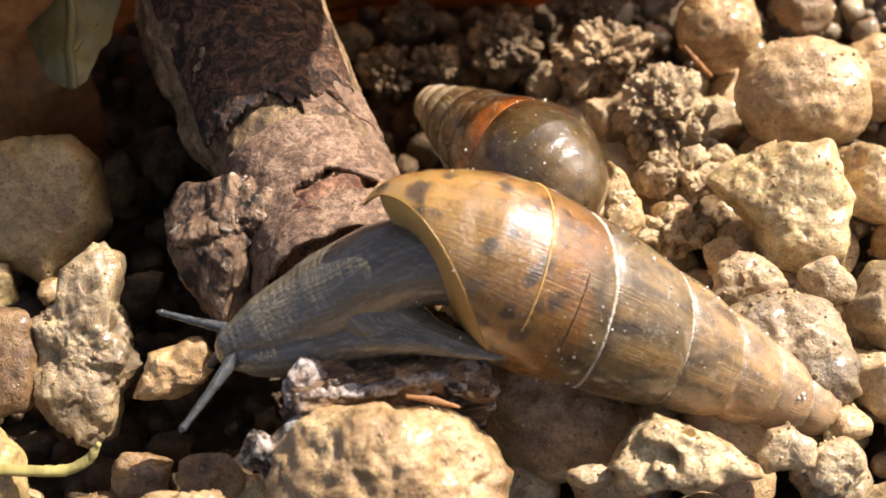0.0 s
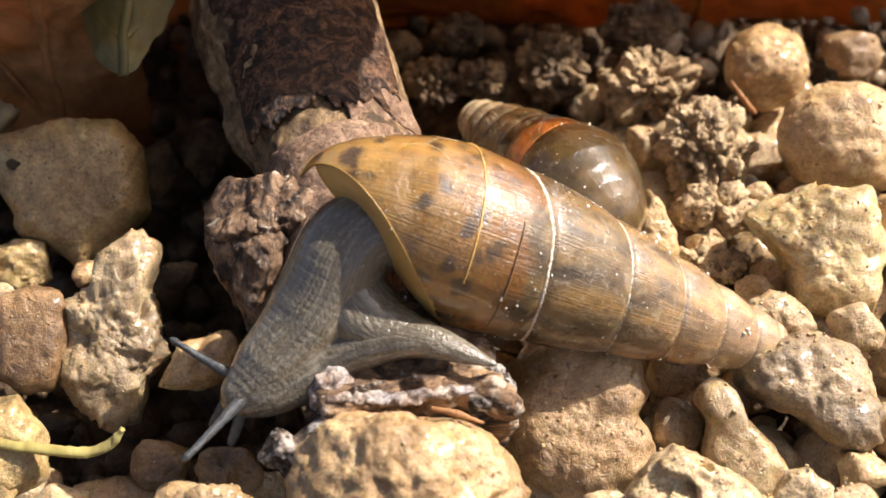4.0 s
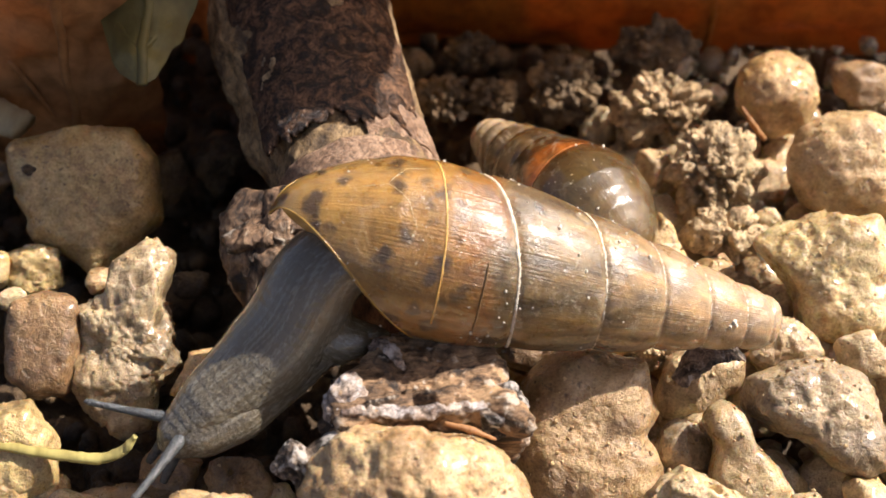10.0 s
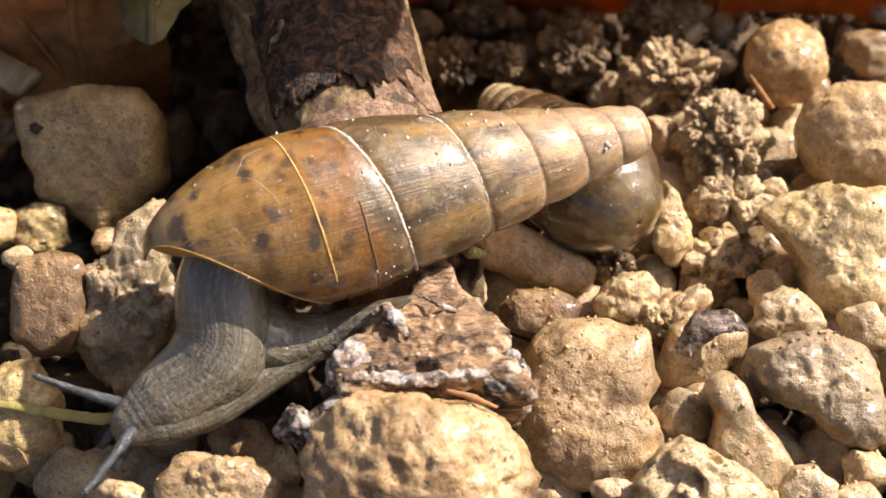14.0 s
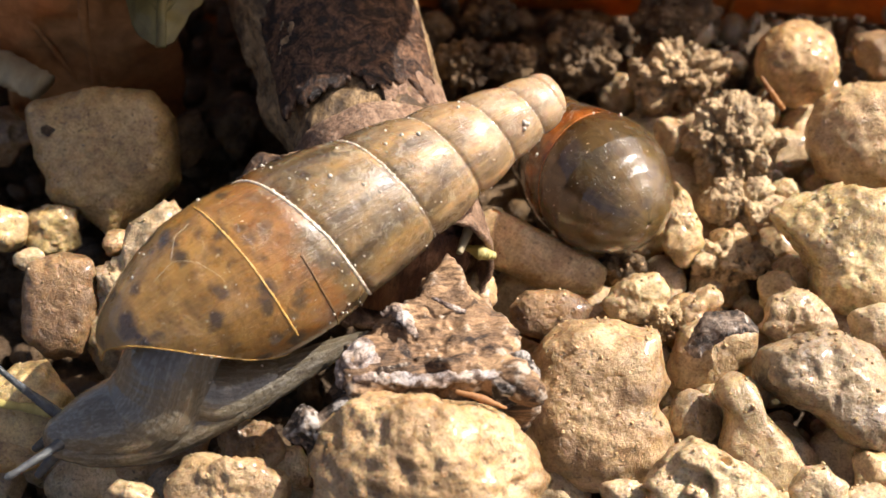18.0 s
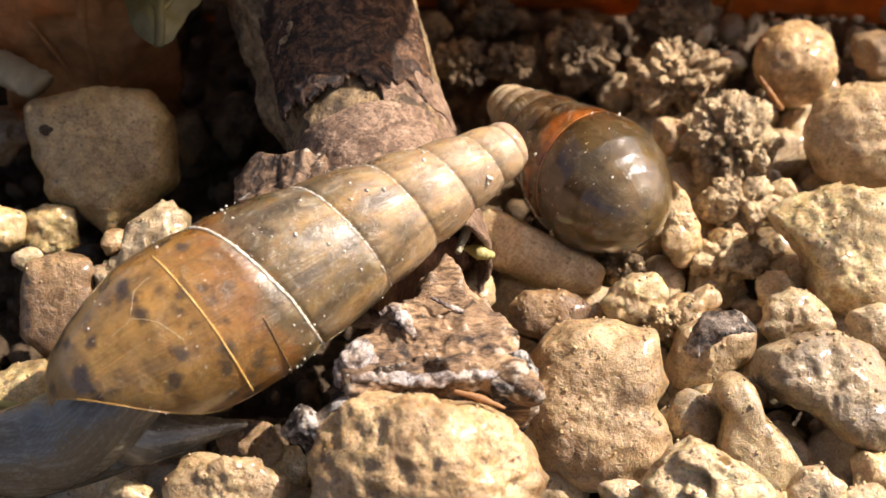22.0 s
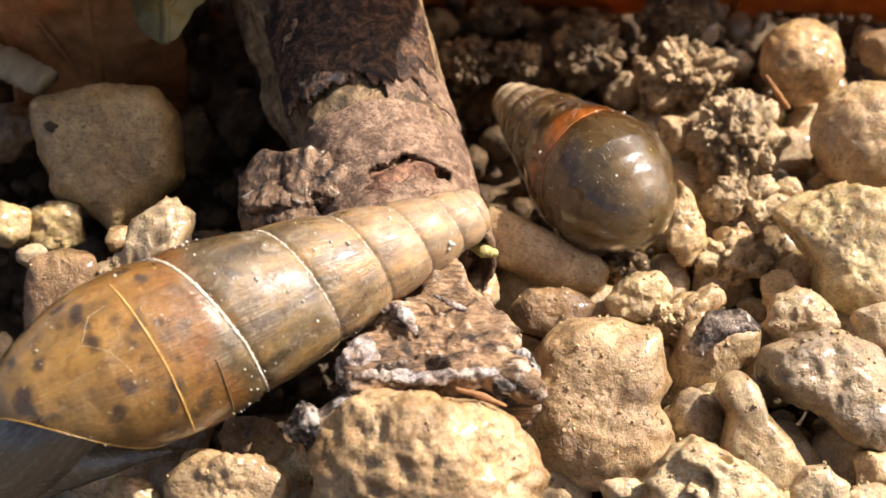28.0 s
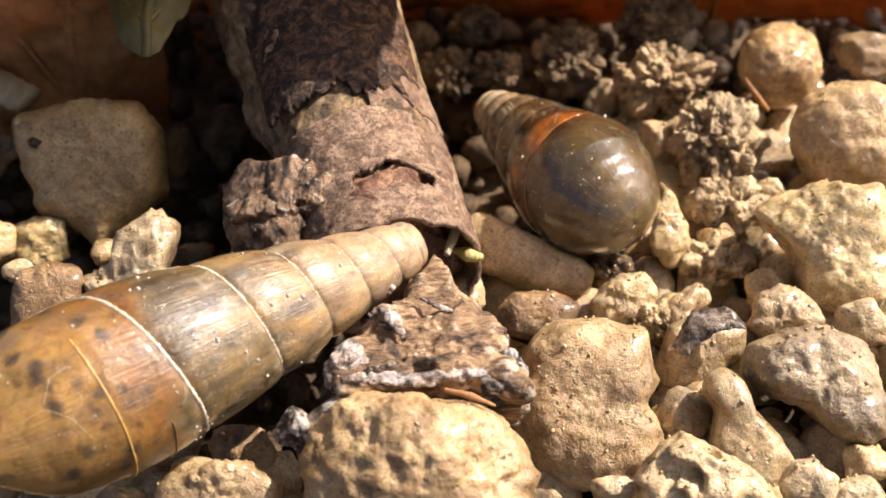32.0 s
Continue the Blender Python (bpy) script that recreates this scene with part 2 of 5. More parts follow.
def shell_mat(name, stops, spot=0.6, rough=0.27, ribs=46.0, length=28.5, relief=0.072):
    """Glossy snail shell: colour along its axis (object z), mottling seen through it, fine ribs across the whorls."""
    m, nt, b = mat_new(name)
    co = nt.nodes.new("ShaderNodeTexCoord")
    sep = nt.nodes.new("ShaderNodeSeparateXYZ")
    nt.links.new(co.outputs["Object"], sep.inputs[0])
    wob = math_n(nt, "MULTIPLY", math_n(nt, "SUBTRACT", tex(nt, 0.25, 4.0, 0.6, 0.5, offset=False), 0.5), 0.22)
    along = math_n(nt, "ADD", math_n(nt, "DIVIDE", sep.outputs[2], length * MM), wob)
    col = ramp(nt, along, stops)
    cloud = ramp(nt, tex(nt, 0.45, 5.0, 0.65, 0.6, stretch=(1, 1, 0.55), offset=False), [(0.3, (0.42, 0.37, 0.30)), (0.66, (1.25, 1.2, 1.12))])
    col = mixc(nt, 0.5, col, cloud, "MULTIPLY")
    turn = nt.nodes.new("ShaderNodeCombineXYZ")
    around = math_n(nt, "ARCTAN2", sep.outputs[1], sep.outputs[0])
    nt.links.new(math_n(nt, "MULTIPLY", around, 5.5), turn.inputs[0])
    nt.links.new(math_n(nt, "MULTIPLY", sep.outputs[2], 160.0), turn.inputs[1])
    streak = nt.nodes.new("ShaderNodeTexNoise")
    streak.inputs["Scale"].default_value, streak.inputs["Detail"].default_value, streak.inputs["Roughness"].default_value = 1.0, 5.0, 0.7
    nt.links.new(turn.outputs[0], streak.inputs["Vector"])
    col = mixc(nt, 0.3, col, ramp(nt, streak.outputs[0], [(0.32, (0.42, 0.36, 0.30)), (0.5, (0.95, 0.93, 0.9)), (0.66, (1.35, 1.3, 1.22))]), "MULTIPLY")
    bars = nt.nodes.new("ShaderNodeCombineXYZ")
    nt.links.new(math_n(nt, "MULTIPLY", around, 2.3), bars.inputs[0])
    nt.links.new(math_n(nt, "MULTIPLY", sep.outputs[2], 210.0), bars.inputs[1])
    band = nt.nodes.new("ShaderNodeTexNoise")
    band.inputs["Scale"].default_value, band.inputs["Detail"].default_value, band.inputs["Roughness"].default_value, band.inputs["Distortion"].default_value = 1.0, 3.0, 0.55, 0.5
    nt.links.new(bars.outputs[0], band.inputs["Vector"])
    upper = ramp(nt, along, [(0.38, (0.25, 0.25, 0.25)), (0.44, (0.9, 0.9, 0.9)), (0.72, (0.7, 0.7, 0.7)), (0.9, (0.2, 0.2, 0.2))])
    col = mixc(nt, upper, col, mixc(nt, 1.0, col, ramp(nt, band.outputs[0], [(0.40, (0.34, 0.32, 0.30)), (0.52, (0.95, 0.93, 0.9)), (0.64, (1.5, 1.3, 0.95))]), "MULTIPLY"))
    mottle = ramp(nt, tex(nt, 1.1, 3.0, 0.6, 1.6, offset=False), [(0.34, (0.32, 0.25, 0.17)), (0.46, (0.95, 0.93, 0.9)), (0.62, (1.25, 1.23, 1.18))])
    col = mixc(nt, 0.4, col, mottle, "MULTIPLY")
    bent = nt.nodes.new("ShaderNodeVectorMath")
    bent.operation = "ADD"
    wave = nt.nodes.new("ShaderNodeTexNoise")
    wave.inputs["Scale"].default_value, wave.inputs["Detail"].default_value = 900.0, 2.0
    nt.links.new(co.outputs["Object"], wave.inputs["Vector"])
    small = nt.nodes.new("ShaderNodeVectorMath")
    small.operation = "SCALE"
    small.inputs[3].default_value = 1.3 * MM
    nt.links.new(wave.outputs["Color"], small.inputs[0])
    nt.links.new(co.outputs["Object"], bent.inputs[0])
    nt.links.new(small.outputs[0], bent.inputs[1])
    cells = nt.nodes.new("ShaderNodeTexVoronoi")
    cells.inputs["Scale"].default_value = 690.0
    nt.links.new(bent.outputs[0], cells.inputs["Vector"])
    dots = ramp(nt, cells.outputs["Distance"], [(0.22, (1, 1, 1)), (0.42, (0, 0, 0))])
    here = ramp(nt, along, [(0.0, (1, 1, 1)), (0.30, (1, 1, 1)), (0.40, (0.15, 0.15, 0.15)), (0.7, (0, 0, 0))])
    col = mixc(nt, math_n(nt, "MULTIPLY", math_n(nt, "MULTIPLY", dots, here), spot), col, (0.075, 0.045, 0.022))
    scuff = ramp(nt, tex(nt, 0.9, 7.0, 0.75, 0.8, offset=False), [(0.53, (0, 0, 0)), (0.66, (1, 1, 1))])
    worn = ramp(nt, along, [(0.3, (0.08, 0.08, 0.08)), (0.5, (0.45, 0.45, 0.45)), (0.8, (0.6, 0.6, 0.6))])
    col = mixc(nt, math_n(nt, "MULTIPLY", scuff, worn), col, (0.52, 0.42, 0.28))
    dirt = ramp(nt, tex(nt, 3.2, 3.0, 0.6, offset=False), [(0.68, (0, 0, 0)), (0.72, (1, 1, 1))])
    col = mixc(nt, math_n(nt, "MULTIPLY", dirt, 0.7), col, (0.72, 0.6, 0.42))
    nt.links.new(col, b.inputs["Base Color"])
    b.inputs["Subsurface Weight"].default_value = 0.5
    b.inputs["Subsurface Radius"].default_value = (2.2 * MM, 1.0 * MM, 0.3 * MM)
    nt.links.new(ramp(nt, tex(nt, 0.9, 4.0, 0.7, offset=False), [(0.3, (rough - 0.05,) * 3), (0.7, (rough + 0.16,) * 3)]), b.inputs["Roughness"])
    b.inputs["Specular IOR Level"].default_value = 0.5
    b.inputs["Coat Weight"].default_value, b.inputs["Coat Roughness"].default_value, b.inputs["Coat IOR"].default_value = 1.0, 0.085, 1.47
    strip = nt.nodes.new("ShaderNodeCombineXYZ")
    nt.links.new(math_n(nt, "MULTIPLY", around, ribs), strip.inputs[0])
    nt.links.new(math_n(nt, "MULTIPLY", sep.outputs[2], 130.0), strip.inputs[1])
    lines = nt.nodes.new("ShaderNodeTexNoise")
    lines.inputs["Scale"].default_value, lines.inputs["Detail"].default_value, lines.inputs["Roughness"].default_value, lines.inputs["Distortion"].default_value = 1.0, 3.0, 0.6, 0.25
    nt.links.new(strip.outputs[0], lines.inputs["Vector"])
    rib = lines.outputs[0]
    amp = ramp(nt, tex(nt, 0.5, 4.0, 0.7, offset=False), [(0.36, (0.25,) * 3), (0.58, (1, 1, 1))])
    bumped(nt, b, [(tex(nt, 0.4, 3.0, 0.5, offset=False), 0.035), (math_n(nt, "MULTIPLY", rib, amp), relief), (scuff, 0.012), (tex(nt, 5.0, 3.0, 0.65, offset=False), 0.008)])
    return m


SHELL = shell_mat("amber_shell", [(0.0, (0.32, 0.195, 0.063)), (0.16, (0.30, 0.172, 0.05)), (0.30, (0.30, 0.155, 0.04)), (0.37, (0.26, 0.118, 0.028)), (0.42, (0.17, 0.118, 0.055)), (0.55, (0.23, 0.163, 0.08)), (0.63, (0.30, 0.205, 0.105)), (0.8, (0.43, 0.29, 0.16)), (1.0, (0.54, 0.38, 0.23))], 0.95)
SHELL_OLD = shell_mat("brown_shell", [(0.0, (0.15, 0.10, 0.042)), (0.22, (0.07, 0.05, 0.023)), (0.37, (0.075, 0.042, 0.015)), (0.42, (0.27, 0.09, 0.018)), (0.46, (0.25, 0.082, 0.017)), (0.51, (0.075, 0.042, 0.019)), (0.85, (0.13, 0.085, 0.042)), (1.0, (0.45, 0.36, 0.25))], 0.5, 0.15, 22.0, 16.0, 0.03)


def plain_mat(name, a, b2, rough=0.5, sss=0.0, scale=1.0, bump=0.05):
    m, nt, b = mat_new(name)
    nt.links.new(ramp(nt, tex(nt, scale, 5.0, 0.6), [(0.3, a), (0.7, b2)]), b.inputs["Base Color"])
    b.inputs["Roughness"].default_value = rough
    b.inputs["Subsurface Weight"].default_value = sss
    b.inputs["Subsurface Radius"].default_value = (0.8 * MM, 0.6 * MM, 0.4 * MM)
    bumped(nt, b, [(tex(nt, scale * 2.5, 4.0, 0.6), bump)])
    return m


SUTURE = plain_mat("white_suture", (0.40, 0.29, 0.17), (0.82, 0.75, 0.62), 0.6, 0.2, 2.0, 0.1)
SUTURE_DARK = plain_mat("red_brown_band", (0.36, 0.10, 0.02), (0.50, 0.17, 0.035), 0.35, 0.3, 1.0, 0.02)
GROWTH = plain_mat("yellow_growth_line", (0.58, 0.32, 0.07), (0.74, 0.48, 0.16), 0.4, 0.3)
GROWTH_DARK = plain_mat("dark_growth_stripe", (0.10, 0.055, 0.02), (0.18, 0.10, 0.04), 0.3, 0.3)
LIP = plain_mat("pale_shell_lip", (0.40, 0.22, 0.05), (0.52, 0.33, 0.10), 0.25, 0.5)
CRACK = plain_mat("pale_scratch", (0.55, 0.42, 0.22), (0.70, 0.60, 0.42), 0.4, 0.2)
GRIT = plain_mat("white_grit", (0.60, 0.52, 0.40), (0.80, 0.74, 0.62), 0.6, 0.0, 3.0, 0.2)


def skin_mat(name, a, b2, line, rough):
    """Wet snail skin: soft brown-grey with fine furrows that run along the body."""
    m, nt, b = mat_new(name)
    col = ramp(nt, tex(nt, 0.45, 4.0, 0.6, 0.3, stretch=(1, 1, 0.1), offset=False), [(0.32, a), (0.68, b2)])
    furrow = tex(nt, 5.0, 3.0, 0.6, 0.2, stretch=(1, 1, 0.16), offset=False)
    col = mixc(nt, math_n(nt, "MULTIPLY", ramp(nt, furrow, [(0.48, (0, 0, 0)), (0.64, (1, 1, 1))]), 0.45), col, line)
    nt.links.new(col, b.inputs["Base Color"])
    b.inputs["Roughness"].default_value = rough
    b.inputs["Specular IOR Level"].default_value = 0.5
    b.inputs["Coat Weight"].default_value, b.inputs["Coat Roughness"].default_value = 0.9, 0.09
    b.inputs["Subsurface Weight"].default_value = 0.55
    b.inputs["Subsurface Radius"].default_value = (1.4 * MM, 1.0 * MM, 0.6 * MM)
    bumped(nt, b, [(tex(nt, 0.5, 3.0, 0.5, stretch=(1, 1, 0.2), offset=False), 0.10), (furrow, 0.085), (tex(nt, 3.0, 3.0, 0.6, offset=False), 0.11)])
    return m


SKIN = skin_mat("grey_snail_skin", (0.118, 0.094, 0.060), (0.178, 0.150, 0.102), (0.33, 0.295, 0.225), 0.24)
MANTLE = plain_mat("yellowish_mantle", (0.46, 0.28, 0.08), (0.56, 0.37, 0.13), 0.22, 0.6, 0.6, 0.04)
TENTACLE = plain_mat("blue_grey_tentacle", (0.045, 0.047, 0.047), (0.10, 0.105, 0.105), 0.18, 0.5, 2.5, 0.10)
EYE = plain_mat("dark_eye", (0.02, 0.02, 0.025), (0.05, 0.05, 0.06), 0.25)


# ---- shape helpers ----
def mesh_from(name, verts, faces, material, smooth=True):
    me = bpy.data.meshes.new(name)
    me.from_pydata([tuple(v) for v in verts], [], faces)
    if smooth:
        me.polygons.foreach_set("use_smooth", [True] * len(me.polygons))
    me.materials.append(material)
    return me


def part(name, me, parent, label=""):
    ob = new(name, me)
    ob.parent = parent
    return tagged(ob, label)


def sphere_grid(level):
    bm = bmesh.new()
    bmesh.ops.create_icosphere(bm, subdivisions=level, radius=1)
    v = np.array([x.co[:] for x in bm.verts])
    fc = [[x.index for x in p.verts] for p in bm.faces]
    bm.free()
    return v / np.linalg.norm(v, axis=1)[:, None], fc


BALL = {k: sphere_grid(k) for k in (2, 3, 4, 5, 6)}


def hash3(i, seed):
    h = (i[:, 0] * 374761393 + i[:, 1] * 668265263 + i[:, 2] * 2147483647 + seed * 974634877) & 0xFFFFFFFF
    h = ((h ^ (h >> 13)) * 1274126177) & 0xFFFFFFFF
    return ((h ^ (h >> 16)) & 0xFFFF) / 32767.5 - 1.0


def vnoise(p, seed=0):
    i = np.floor(p).astype(np.int64)
    fr = p - i
    w = fr * fr * fr * (fr * (fr * 6 - 15) + 10)
    out = 0.0
    for dx in (0, 1):
        for dy in (0, 1):
            for dz in (0, 1):
                k = np.where(dx, w[:, 0], 1 - w[:, 0]) * np.where(dy, w[:, 1], 1 - w[:, 1]) * np.where(dz, w[:, 2], 1 - w[:, 2])
                out = out + k * hash3(i + np.array([dx, dy, dz]), seed)
    return out


def fbm(p, seed=0, octaves=4, gain=0.5):
    out, amp = 0.0, 1.0
    for o in range(octaves):
        out, amp, p = out + amp * vnoise(p + 17.3 * o, seed + o), amp * gain, p * 2.03
    return out


def ring_reach(outline, theta, smooth=5):
    """How far a polygon round the origin reaches in each direction, its corners rounded."""
    q = np.array(outline, float)
    grid = np.linspace(-np.pi, np.pi, 360, endpoint=False)
    d = np.stack([np.cos(grid), np.sin(grid)], 1)
    best = np.zeros(360)
    for a, b in zip(q, np.roll(q, -1, 0)):
        e = b - a
        den = d[:, 0] * e[1] - d[:, 1] * e[0]
        den = np.where(np.abs(den) < 1e-9, 1e-9, den)
        t = (a[0] * e[1] - a[1] * e[0]) / den
        u = (a[0] * d[:, 1] - a[1] * d[:, 0]) / den
        best = np.maximum(best, np.where((t > 0) & (u >= -0.001) & (u <= 1.001), t, 0))
    for _ in range(smooth * smooth):
        best = (np.roll(best, 1) + 2 * best + np.roll(best, -1)) / 4
    return np.interp(theta, np.append(grid, np.pi), np.append(best, best[0]))


def lump(radii, lobes=(), seed=1, square=2.2, facets=13, cut=0.64, rough=0.09, fine=0.026, level=5, pits=0.0, crease=0.07, outline=None, boxy=3.2, smooth=5):
    """A stone (mm): one ellipsoid with optional lobes (x, y, z, rx, ry, rz) grown onto it, flattened by random facets and weathered by noise."""
    d, faces = BALL[level]
    rng = np.random.default_rng(seed)
    radii = np.array(radii, float)
    r = 1.0 / (np.abs(d / radii) ** square).sum(1) ** (1 / square)
    if outline:
        flat = np.hypot(d[:, 0], d[:, 1])
        reach = ring_reach(outline, np.arctan2(d[:, 1], d[:, 0]), smooth)
        r = ((flat / reach) ** boxy + (np.abs(d[:, 2]) / radii[2]) ** boxy) ** (-1 / boxy)
    for _ in range(facets):
        n = rng.normal(size=3)
        n /= np.linalg.norm(n)
        reach = np.linalg.norm(n * radii) * rng.uniform(cut, cut + 0.26)
        dn = d @ n
        lim = np.where(dn > 0.05, reach / np.maximum(dn, 0.05), 1e9)
        k = 20.0
        r = (r ** -k + np.minimum(lim, 1e6) ** -k) ** (-1 / k)
    for x, y, z, rx, ry, rz in lobes:
        q, c = np.array((rx, ry, rz), float), np.array((x, y, z), float)
        dd, cc = d / q, c / q
        a, bq, g = (dd * dd).sum(1), (dd @ cc), cc @ cc - 1
        disc = bq * bq - a * g
        far = np.where(disc > 0, (bq + np.sqrt(np.maximum(disc, 0))) / a, 0)
        far = np.maximum(far, 0)
        k = 7.0
        r = (r ** k + far ** k) ** (1 / k)
    size = float(np.mean(radii))
    p = d * r[:, None]
    r = r + size * rough * fbm(p / (size * 0.75), seed, 3) + (size * fine + 0.035) * fbm(p / 1.1, seed + 9, 5, 0.62)
    r = r - size * crease * np.abs(fbm(p / (size * 0.55), seed + 50, 4, 0.55))
    if pits:
        r = r - pits * np.clip(fbm(p / 1.3, seed + 31, 2) - 0.25, 0, 1)
    return d * r[:, None] * MM, faces


VIEW = Matrix.Rotation(radians(45.2), 4, "X")   # the slope along which the long faces of the stones lie


def stone(at, radii, turn=0, mat=None, label="", seed=1, name="pebble", category="stone", group="loose stones", **shape):
    v, fc = lump(radii, seed=seed, **shape)
    ob = new(name, mesh_from(name, v, fc, mat or TAN))
    ob.matrix_world = Matrix.Translation([c * MM for c in at]) @ VIEW @ Matrix.Rotation(radians(turn), 4, "Z")
    return tagged(ob, label or "tan limestone pebble lying in the gravel", category, group)


def tube(path, radii, sides=40, seed=1, rough=0.08, fine=0.02, squash=1.0, steps=None, closed=True):
    """A bent round bar through the points of path (mm), with uneven surface. Returns vertices and faces."""
    path, radii = np.array(path, float), np.array(radii, float)
    steps = steps or 10 * len(path)
    u = np.linspace(0, len(path) - 1, steps)
    k = np.arange(len(path))
    c = np.stack([np.interp(u, k, path[:, j]) for j in range(3)], 1)
    for _ in range(steps // len(path)):
        c[1:-1] = (c[:-2] + 2 * c[1:-1] + c[2:]) / 4
    rr = np.interp(u, k, radii)
    tan = np.gradient(c, axis=0)
    tan /= np.linalg.norm(tan, axis=1)[:, None]
    side = np.cross(tan, (0.13, 0.21, 1.0))
    side /= np.linalg.norm(side, axis=1)[:, None]
    up = np.cross(side, tan)
    th = np.linspace(0, 2 * np.pi, sides, endpoint=False)
    ring = np.cos(th)[None, :, None] * side[:, None] + squash * np.sin(th)[None, :, None] * up[:, None]
    p = (c[:, None] + ring * rr[:, None, None]).reshape(-1, 3)
    size = rr.mean()
    if rough or fine:
        off = size * rough * fbm(p / (size * 0.9), seed, 3) + size * fine * fbm(p / (0.35 * size), seed + 5, 4, 0.6)
        p = p + ring.reshape(-1, 3) * off[:, None]
    faces = [(i * sides + j, i * sides + (j + 1) % sides, (i + 1) * sides + (j + 1) % sides, (i + 1) * sides + j) for i in range(steps - 1) for j in range(sides)]
    v = list(p)
    if closed:
        for i, s in ((0, 0), (steps - 1, (steps - 1) * sides)):
            v.append(c[i])
            n = len(v) - 1
            for j in range(sides):
                faces.append((n, s + (j + 1) % sides, s + j) if i == 0 else (n, s + j, s + (j + 1) % sides))
    return np.array(v) * MM, faces


def thing(name, label, category, group="", at=(0, 0, 0)):
    ob = new(name)
    ob.matrix_world = Matrix.Translation([c * MM for c in at])
    ob.empty_display_size = 2 * MM
    return tagged(ob, label, category, group)



GRAINS = {}


def clod(at, radii, count, mat, label, seed=1, size=0.9):
    """A crumbly lump of soil: one body knobbly with grains, and loose grains stuck to it."""
    rng = np.random.default_rng(seed)
    grains = []
    for _ in range(int(count * 2.6)):
        q = rng.normal(size=3)
        q = q / np.linalg.norm(q) * np.array(radii) * rng.uniform(0.55, 0.95)
        g = size * rng.uniform(0.25, 0.75)
        grains.append((*q, g, g * rng.uniform(0.75, 1.1), g * rng.uniform(0.75, 1.1)))
    v, fc = lump([r * 0.62 for r in radii], grains, seed, 2.2, 0, level=6, rough=0.3, fine=0.09)
    ob = new("soil_clod", mesh_from("soil_clod", v, fc, mat))
    ob.matrix_world = Matrix.Translation([c * MM for c in at]) @ VIEW
    if mat.name not in GRAINS:
        GRAINS[mat.name] = [mesh_from("grain", *lump((1, 0.85, 0.8), seed=60 + j, level=3, rough=0.2, fine=0.12), mat) for j in range(6)]
    for k in range(46):
        q = rng.normal(size=3)
        q[2] = abs(q[2])
        q = q / np.linalg.norm(q) * np.array(radii) * rng.uniform(0.72, 0.98)
        g = size * rng.uniform(0.16, 0.55)
        p = part("grain", GRAINS[mat.name][k % 6], ob)
        p.matrix_local = Matrix.Translation(Vector(q) * MM) @ Euler(rng.uniform(0, 6, 3)).to_matrix().to_4x4() @ Matrix.Scale(g, 4)
    return tagged(ob, label, "soil", "soil clods")


# ---- snail shells ----
UNIT = 0.0325    # mm
PROFILE = ((-16, 2), (-13, 20), (-6, 38), (4, 52), (24, 72), (60, 96), (110, 118), (170, 136), (250, 143), (330, 141), (375, 137), (455, 124), (530, 110), (640, 87), (735, 66), (800, 53), (850, 44), (866, 36), (874, 20), (878, 2))
SUTURES = ((-160, -2), (130, -1), (375, 0), (530, 1), (640, 2), (728, 3), (800, 4), (850, 5), (880, 5.7))
PR, SU = np.array(PROFILE, float), np.array(SUTURES, float)


def shell_radius(s):
    return np.interp(s, PR[:, 0], PR[:, 1])


def mouth_at(phi, base=130, swing=130, lean=90):
    return np.maximum(base + swing * np.sin(phi) - lean * np.cos(phi), -15.8)


def shell_surface(s, phi, swell=0.035, groove=0.018, plump=0.085):
    w = np.interp(s, SU[:, 0], SU[:, 1]) - phi / (2 * np.pi)
    fr = w - np.floor(w)
    swell = np.interp(s, (450, 700), (swell, plump))
    bulge = swell * np.sin(np.pi * fr) ** 0.7 - groove * np.exp(-(np.minimum(fr, 1 - fr) / 0.045) ** 2)
    bulge = np.where(w > -0.5, bulge, bulge * np.clip((w + 1.2) / 0.7, 0, 1))
    r = shell_radius(s) * (1 + bulge)
    return np.stack([r * np.cos(phi), r * np.sin(phi), s], -1)


def smooth_profile():
    s = np.linspace(PR[0, 0], PR[-1, 0], 800)
    r = np.interp(s, PR[:, 0], PR[:, 1])
    for _ in range(14):
        r[1:-1] = (r[:-2] + 2 * r[1:-1] + r[2:]) / 4
    return np.stack([s, r], 1)


PR = smooth_profile()


